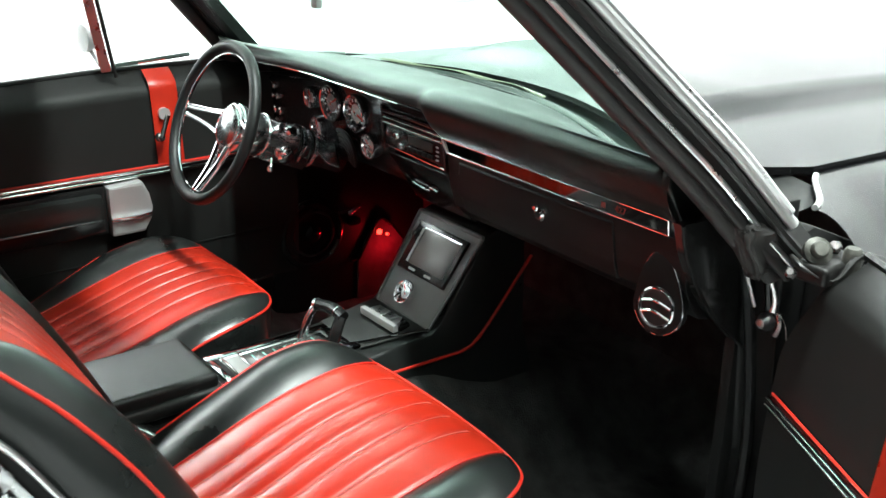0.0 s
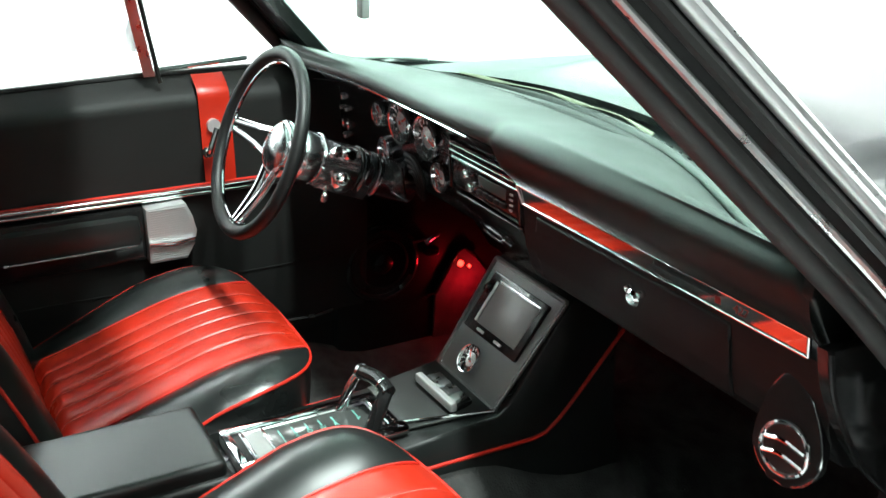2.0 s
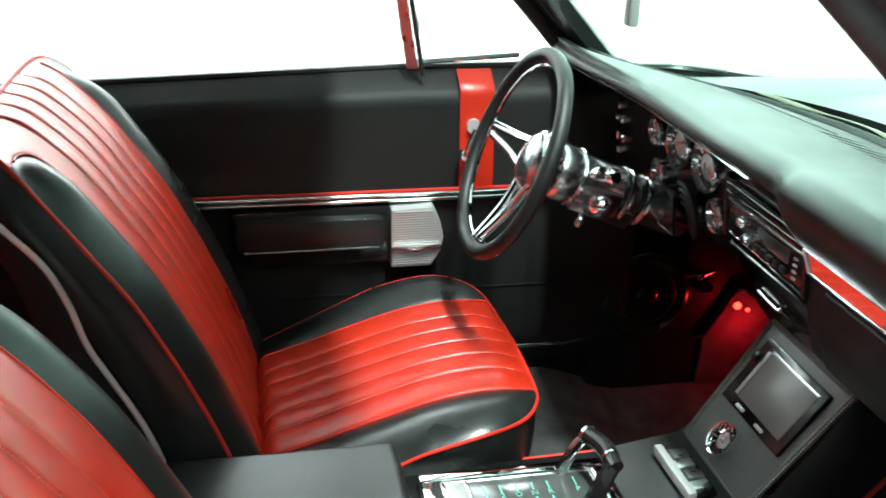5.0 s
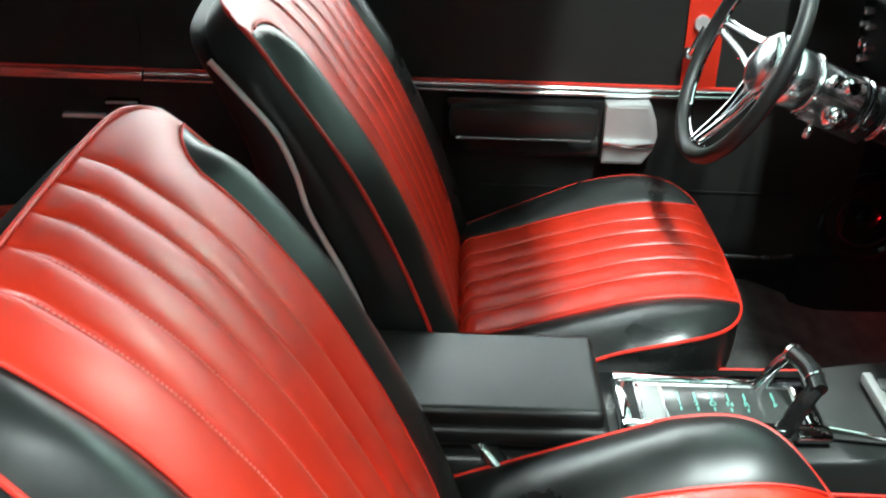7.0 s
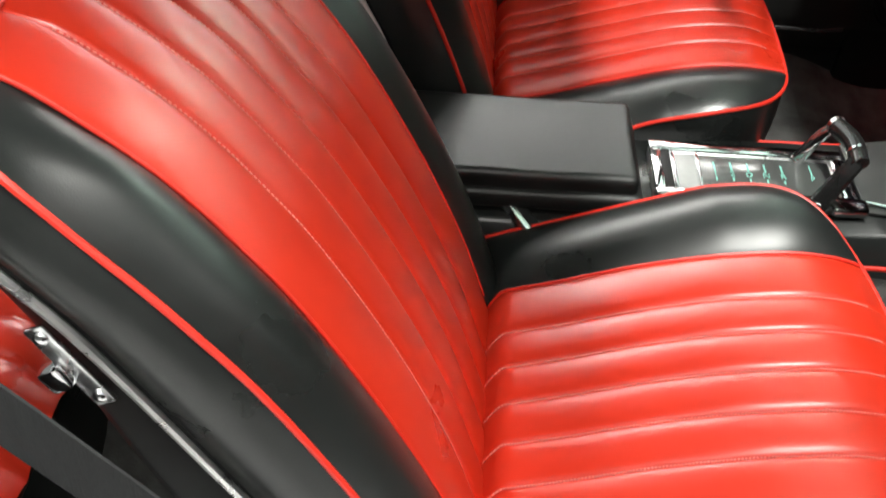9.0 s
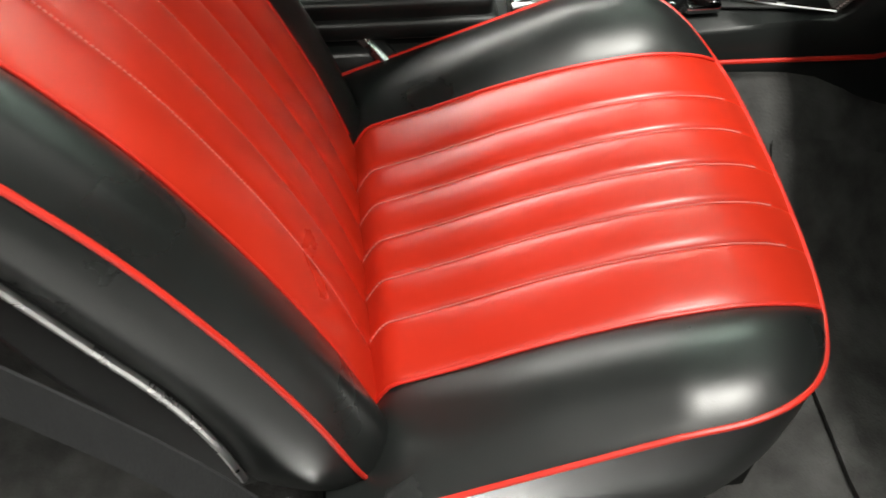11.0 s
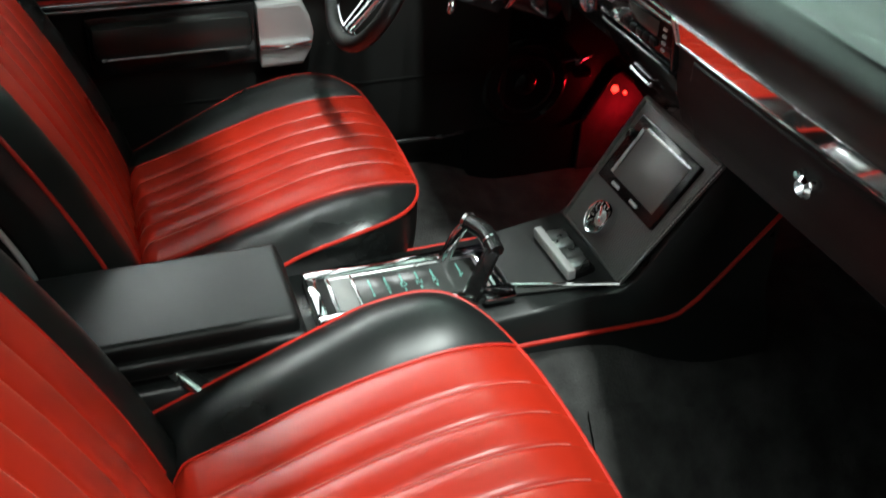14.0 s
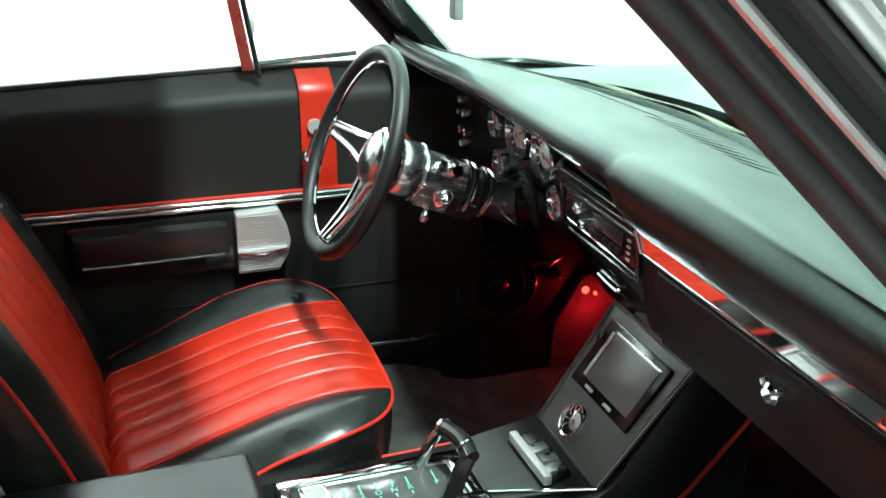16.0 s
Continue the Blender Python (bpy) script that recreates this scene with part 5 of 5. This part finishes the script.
# ---- driver's footwell ----
def footwell():
    kp = prism([(0.78, 0.18), (1.27, 0.18), (1.27, 0.80), (0.78, 0.80)], -0.745, -0.715, 0.005)
    k = tagged(part("kick_panel", kp, SATIN_BLACK), "black kick panel lit red by the footwell lamp", "kick panel", kind="structure")
    kp = prism([(0.80, 0.18), (1.22, 0.18), (1.22, 0.80), (0.80, 0.80)], 0.715, 0.735, 0.005)
    tagged(part("kick_panel", kp, SATIN_BLACK), "black kick panel beside the passenger footwell", "kick panel", kind="structure")
    sp = thing("kick_speaker", "round glossy black speaker in the kick panel, glinting red", "speaker", (-0.71, 0.90, 0.45))
    m = frame_from((-0.716, 0.895, 0.452), (0, 1, 0), (0, 0, 1))
    part("housing", lathe([(0.100, 0), (0.100, 0.008), (0.094, 0.016), (0.086, 0.018), (0.080, 0.010), (0.050, 0.004), (0.001, 0.004)], m, 40), GLOSS_BLACK, sp)
    for r, h in ((0.062, 0.014),):
        part("grille_ring", tube([m @ Vector((r * math.cos(a), r * math.sin(a), h)) for a in np.linspace(0, 2 * math.pi, 36, endpoint=False)], 0.003, 8, closed=True), SATIN_BLACK, sp)
    part("grille_dome", lathe([(0.026, 0.004), (0.024, 0.016), (0.014, 0.022), (0.001, 0.024)], m, 24), GLOSS_BLACK, sp)
    hd = thing("parking_brake_pull", "small glossy brake pull under the dashboard, glinting red", "brake pull", (-0.68, 1.0, 0.49))
    part("rod", tube([(-0.69, 0.965, 0.500), (-0.69, 1.000, 0.502)], 0.004, 8), CHROME, hd)
    part("grip", tube(smooth_path([(-0.69, 1.000, 0.490), (-0.69, 1.015, 0.503), (-0.69, 1.036, 0.510)], 8), lambda t: 0.008 + 0.003 * math.sin(math.pi * t), 10, flat=0.7), CHROME, hd)
    part("bracket", block(-0.715, -0.690, 1.005, 1.040, 0.455, 0.475, 0.005), GLOSS_BLACK, hd)
    part("toe_side_panel", prism([(1.035, 0.18), (1.27, 0.18), (1.27, 0.30), (1.215, 0.345), (1.150, 0.425), (1.112, 0.455), (1.098, 0.447), (1.040, 0.352)], -0.716, -0.706), KICK_CARPET, k, "carpeted panel lit red")
    part("trim_edge", tube([(-0.702, 1.012, 0.346), (-0.702, 1.038, 0.350), (-0.702, 1.098, 0.449), (-0.702, 1.116, 0.456), (-0.703, 1.150, 0.428)], 0.0045, 8), GLOSS_BLACK, k)
    lp = thing("footwell_lamp", "two small red glowing lamps on the kick panel", "lamp", (-0.706, 1.15, 0.42))
    part("lens", lathe([(0.008, 0.0), (0.008, 0.005), (0.005, 0.008), (0.001, 0.009)], pose(-0.706, 1.108, 0.414, 0, 90, 0), 16), RED_LENS, lp, "red lens")
    part("lens", lathe([(0.004, 0.0), (0.004, 0.004), (0.001, 0.005)], pose(-0.706, 1.134, 0.402, 0, 90, 0), 16), RED_LENS, lp, "red lens")
    br = thing("parking_brake_release", "slim bright lever with a flat handle", "lever", (-0.70, 0.72, 0.36))
    part("rod", tube([(-0.66, 0.56, 0.381), (-0.66, 0.70, 0.378)], 0.0034, 8), BRUSHED, br)
    part("handle", tube([(-0.66, 0.680, 0.377), (-0.66, 0.705, 0.378), (-0.66, 0.744, 0.384)], lambda t: 0.004 + 0.006 * t, 10, flat=0.5), BRUSHED, br)


footwell()


# ---- doors ----
def belt_drop(y):
    """How far the belt line falls towards the rear, y along the door."""
    return 0.034 * max(0.0, -0.41 - y)


def door_shell(name, label, m, mirror):
    """A door built in its own frame: y along the door (0 at the hinge, minus to the rear), x outwards, z up from the ground."""
    root = thing(name, label, "car door", (0, 0, 0), kind="structure")
    root.matrix_world = Matrix.Identity(4)
    Y0, Y1 = -1.304, 0.06

    def skin(u, v):
        y = Y0 + (Y1 - 0.07 * step(0.72, 1.0, v) - Y0) * u
        z = 0.30 + (0.632 - belt_drop(y)) * v
        x = 0.012 - 0.020 * math.sin(math.pi * min(v * 1.1, 1)) + 0.055 * step(0.90, 1.0, v) ** 2 + 0.02 * (1 - step(0, 0.12, v))
        return m @ Vector((mirror * x, y, z))
    bm = grid(skin, 40, 40)
    part("trim_panel", bm, DOOR_VINYL, root, "black vinyl door trim", 70)
    part("outer_skin", block(0.06, 0.19, Y0, Y1, 0.28, 0.895, 0.03, m=m @ Matrix.Diagonal((mirror, 1, 1, 1))), BLACK_PAINT, root)
    return root


def tr_block(m, mirror, x0, x1, y0, y1, z0, z1, b=0.003):
    return block(x0, x1, y0, y1, z0, z1, b, m=m @ Matrix.Diagonal((mirror, 1, 1, 1)))


def door_details(root, m, mirror, forward=0.0, bright=CHROME):
    P = lambda x, y, z: m @ Vector((mirror * x, y, z))
    part("chrome_strip", tr_block(m, mirror, -0.018, 0.0, -1.300, 0.04, 0.694, 0.712, 0.004), bright, root, "chrome strip along the door, dimmed by colour on the open door")
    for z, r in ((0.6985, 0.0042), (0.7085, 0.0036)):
        part("strip_rib", tube([P(-0.0185, -1.300, z), P(-0.0185, 0.04, z)], r, 10), bright, root, "rounded chrome rib, dimmed by colour on the open door")
    part("strip_line", tube([P(-0.0195, -1.300, 0.7036), P(-0.0195, 0.04, 0.7036)], 0.0012, 4), RUBBER, root)
    part("red_line", tube([P(-0.012, -1.300, 0.7150), P(-0.012, 0.04, 0.7150)], 0.0024, 6), RED_PIPING, root, "thin red piping")

    def band(u, v):
        y = -0.31 + forward + 0.066 * u
        z = 0.716 + 0.216 * v
        x = 0.006 - 0.020 * math.sin(math.pi * min((z - 0.30) / 0.645 * 1.1, 1)) + 0.055 * step(0.90, 1.0, (z - 0.30) / 0.645) ** 2 - 0.004 * math.sin(math.pi * u) ** 0.5
        return P(x, y, z)
    part("red_band", grid(band, 8, 24), RED_VINYL, root, "red vinyl upright band", 70)
    ck = part("window_crank", lathe([(0.014, 0), (0.014, 0.012), (0.010, 0.019), (0.001, 0.021)], frame_from(P(-0.012, -0.285, 0.835), (0, 0, 1), (0, -mirror, 0)), 18), PALE_SHINE_METAL, root, "bright window crank")
    part("crank_arm", tube([P(-0.030, -0.285, 0.835), P(-0.034, -0.30, 0.800), P(-0.034, -0.305, 0.785)], 0.006, 8), CHROME, ck)
    part("crank_knob", lathe([(0.008, 0), (0.012, 0.006), (0.011, 0.016), (0.001, 0.020)], frame_from(P(-0.036, -0.305, 0.785), (0, 0, 1), (0, -mirror, 0)), 14), CHROME, ck)
    # armrest with ribbed bright end
    arm = part("armrest", tr_block(m, mirror, -0.050, 0.0, -0.735, -0.455, 0.610, 0.676, 0.020), BLACK_VINYL, root, "black padded armrest")
    part("arm_base", tr_block(m, mirror, -0.028, 0.0, -0.742, -0.44, 0.572, 0.688, 0.012), GLOSS_BLACK, arm)
    part("arm_line", tube([P(-0.052, -0.72, 0.618), P(-0.052, -0.47, 0.618)], 0.0025, 6), BRUSHED, arm)
    end = part("arm_end", prism([(-0.446, 0.570), (-0.368, 0.570), (-0.350, 0.600), (-0.344, 0.628), (-0.352, 0.662), (-0.364, 0.692), (-0.446, 0.688)], -0.046, 0.0, 0.006, m=m @ Matrix.Diagonal((mirror, 1, 1, 1))), RIBBED_ALLOY, root, "ribbed bright armrest end")
    for k in range(23):
        z = 0.578 + 0.0048 * k
        part("rib", tube([P(-0.0465, -0.441, z), P(-0.0465, -0.354 - 0.016 * abs((z - 0.630) / 0.06) ** 1.6, z)], 0.0013, 4), RIBBED_ALLOY, end)
    part("door_pull", tube([P(-0.050, -0.445, 0.612), P(-0.056, -0.40, 0.610), P(-0.048, -0.352, 0.612)], 0.009, 8, flat=0.5), CHROME, end)
    part("lower_seam", tube([P(-0.006, -1.3, 0.50), P(-0.006, 0.0, 0.50)], 0.0022, 4), DOOR_VINYL, root)
    part("sill_strip", tube([P(0.068, y, 0.934 - belt_drop(y)) for y in (-1.3, -0.85, -0.41, 0.0)], 0.006, 6), RUBBER, root)


def driver_door():
    m = Matrix.Translation((-0.705, 0.79, 0))
    root = door_shell("door_1", "closed black vinyl door trim with a red band and chrome strip", m, -1)
    door_details(root, m, -1)
    # vent window
    part("vent_post", sweep_section([(-0.741, 0.395, 0.938), (-0.725, 0.365, 1.105), (-0.705, 0.338, 1.22), (-0.68, 0.313, 1.32)], [(a * 0.891 - b * 0.454, a * 0.454 + b * 0.891) for a, b in ((-0.006, -0.011), (0.006, -0.011), (0.006, 0.011), (-0.006, 0.011))]), SATIN_CHROME, root, "bright vent window post")
    part("post_seal", tube([(-0.732, 0.412, 0.925), (-0.712, 0.379, 1.105), (-0.67, 0.328, 1.32)], 0.005, 6), RUBBER, root)
    part("vent_sill", tube([(-0.752, 0.39, 0.946), (-0.752, 0.60, 0.958)], 0.006, 6), CHROME, root)
    bm = bmesh.new()
    bm.faces.new([bm.verts.new(p) for p in ((-0.755, 0.395, 0.945), (-0.75, 0.60, 0.955), (-0.70, 0.36, 1.24), (-0.69, 0.31, 1.29))])
    g = part("vent_glass", bm, CLEAR_GLASS, root)
    g.visible_shadow = False
    part("lock_rod", tube([(-0.735, -0.207, 0.90), (-0.735, -0.207, 0.945)], 0.003, 6), CHROME, root)


driver_door()


def passenger_door():
    a = radians(61.5)
    m = Matrix.Translation((0.879, 0.747, 0)) @ Matrix.Rotation(a, 4, "Z")
    root = door_shell("door_2", "open black vinyl door trim with red piping and chrome strip", m, 1)
    # same chrome strip as the other door, with its shade put into the colour
    door_details(root, m, 1, 0.035, DIMMED_CHROME)


passenger_door()


def quarter_panel(s):
    root = thing("quarter_panel", "black vinyl rear side trim with chrome strip and ash tray", "side trim", (s * 0.72, -0.9, 0.3), group="rear side trims", kind="structure")
    part("panel", prism([(-0.517, 0.27), (-0.517, 0.904), (-0.60, 0.936), (-1.5, 0.96), (-1.5, 0.27)], min(s * 0.715, s * 0.76), max(s * 0.715, s * 0.76), 0.003), DOOR_VINYL, root)
    part("chrome_strip", block(min(s * 0.716, s * 0.688), max(s * 0.716, s * 0.688), -1.4, -0.514, 0.694, 0.711, 0.003), CHROME, root)
    part("red_line", tube([(s * 0.697, -1.4, 0.7150), (s * 0.697, -0.514, 0.7150)], 0.0024, 6), RED_PIPING, root)
    tray = part("ash_tray", block(min(s * 0.722, s * 0.700), max(s * 0.722, s * 0.700), -0.595, -0.530, 0.606, 0.650, 0.006), GLOSS_BLACK, root, "small black ash tray with a bright edge")
    part("tray_edge", tube([(s * 0.700, -0.592, 0.645), (s * 0.699, -0.533, 0.646)], 0.0022, 6), PALE_SHINE_METAL, tray)
    part("tray_bar", block(min(s * 0.716, s * 0.702), max(s * 0.716, s * 0.702), -0.680, -0.600, 0.610, 0.618, 0.003), PALE_SHINE_METAL, root)
    part("outer_skin", prism([(-0.53, 0.25), (-0.53, 0.89), (-0.62, 0.92), (-2.2, 0.95), (-2.2, 0.3)], min(s * 0.78, s * 0.94), max(s * 0.78, s * 0.94), 0.03), BLACK_PAINT, root)


quarter_panel(-1)
quarter_panel(1)


def side_mirror():
    root = thing("door_mirror", "small pale outside mirror on the far door", "mirror", (-0.92, 0.41, 0.93))
    m = frame_from((-0.93, 0.415, 0.985), (1, 0.1, 0), (0, 0.05, 1))
    part("head", lathe([(0.026, -0.02), (0.034, 0.0), (0.034, 0.008), (0.030, 0.010), (0.001, 0.008)], m, 28), RIBBED_ALLOY, root)
    part("stem", tube([(-0.93, 0.42, 0.96), (-0.91, 0.43, 0.935), (-0.89, 0.43, 0.925)], 0.006, 8), RIBBED_ALLOY, root)


side_mirror()
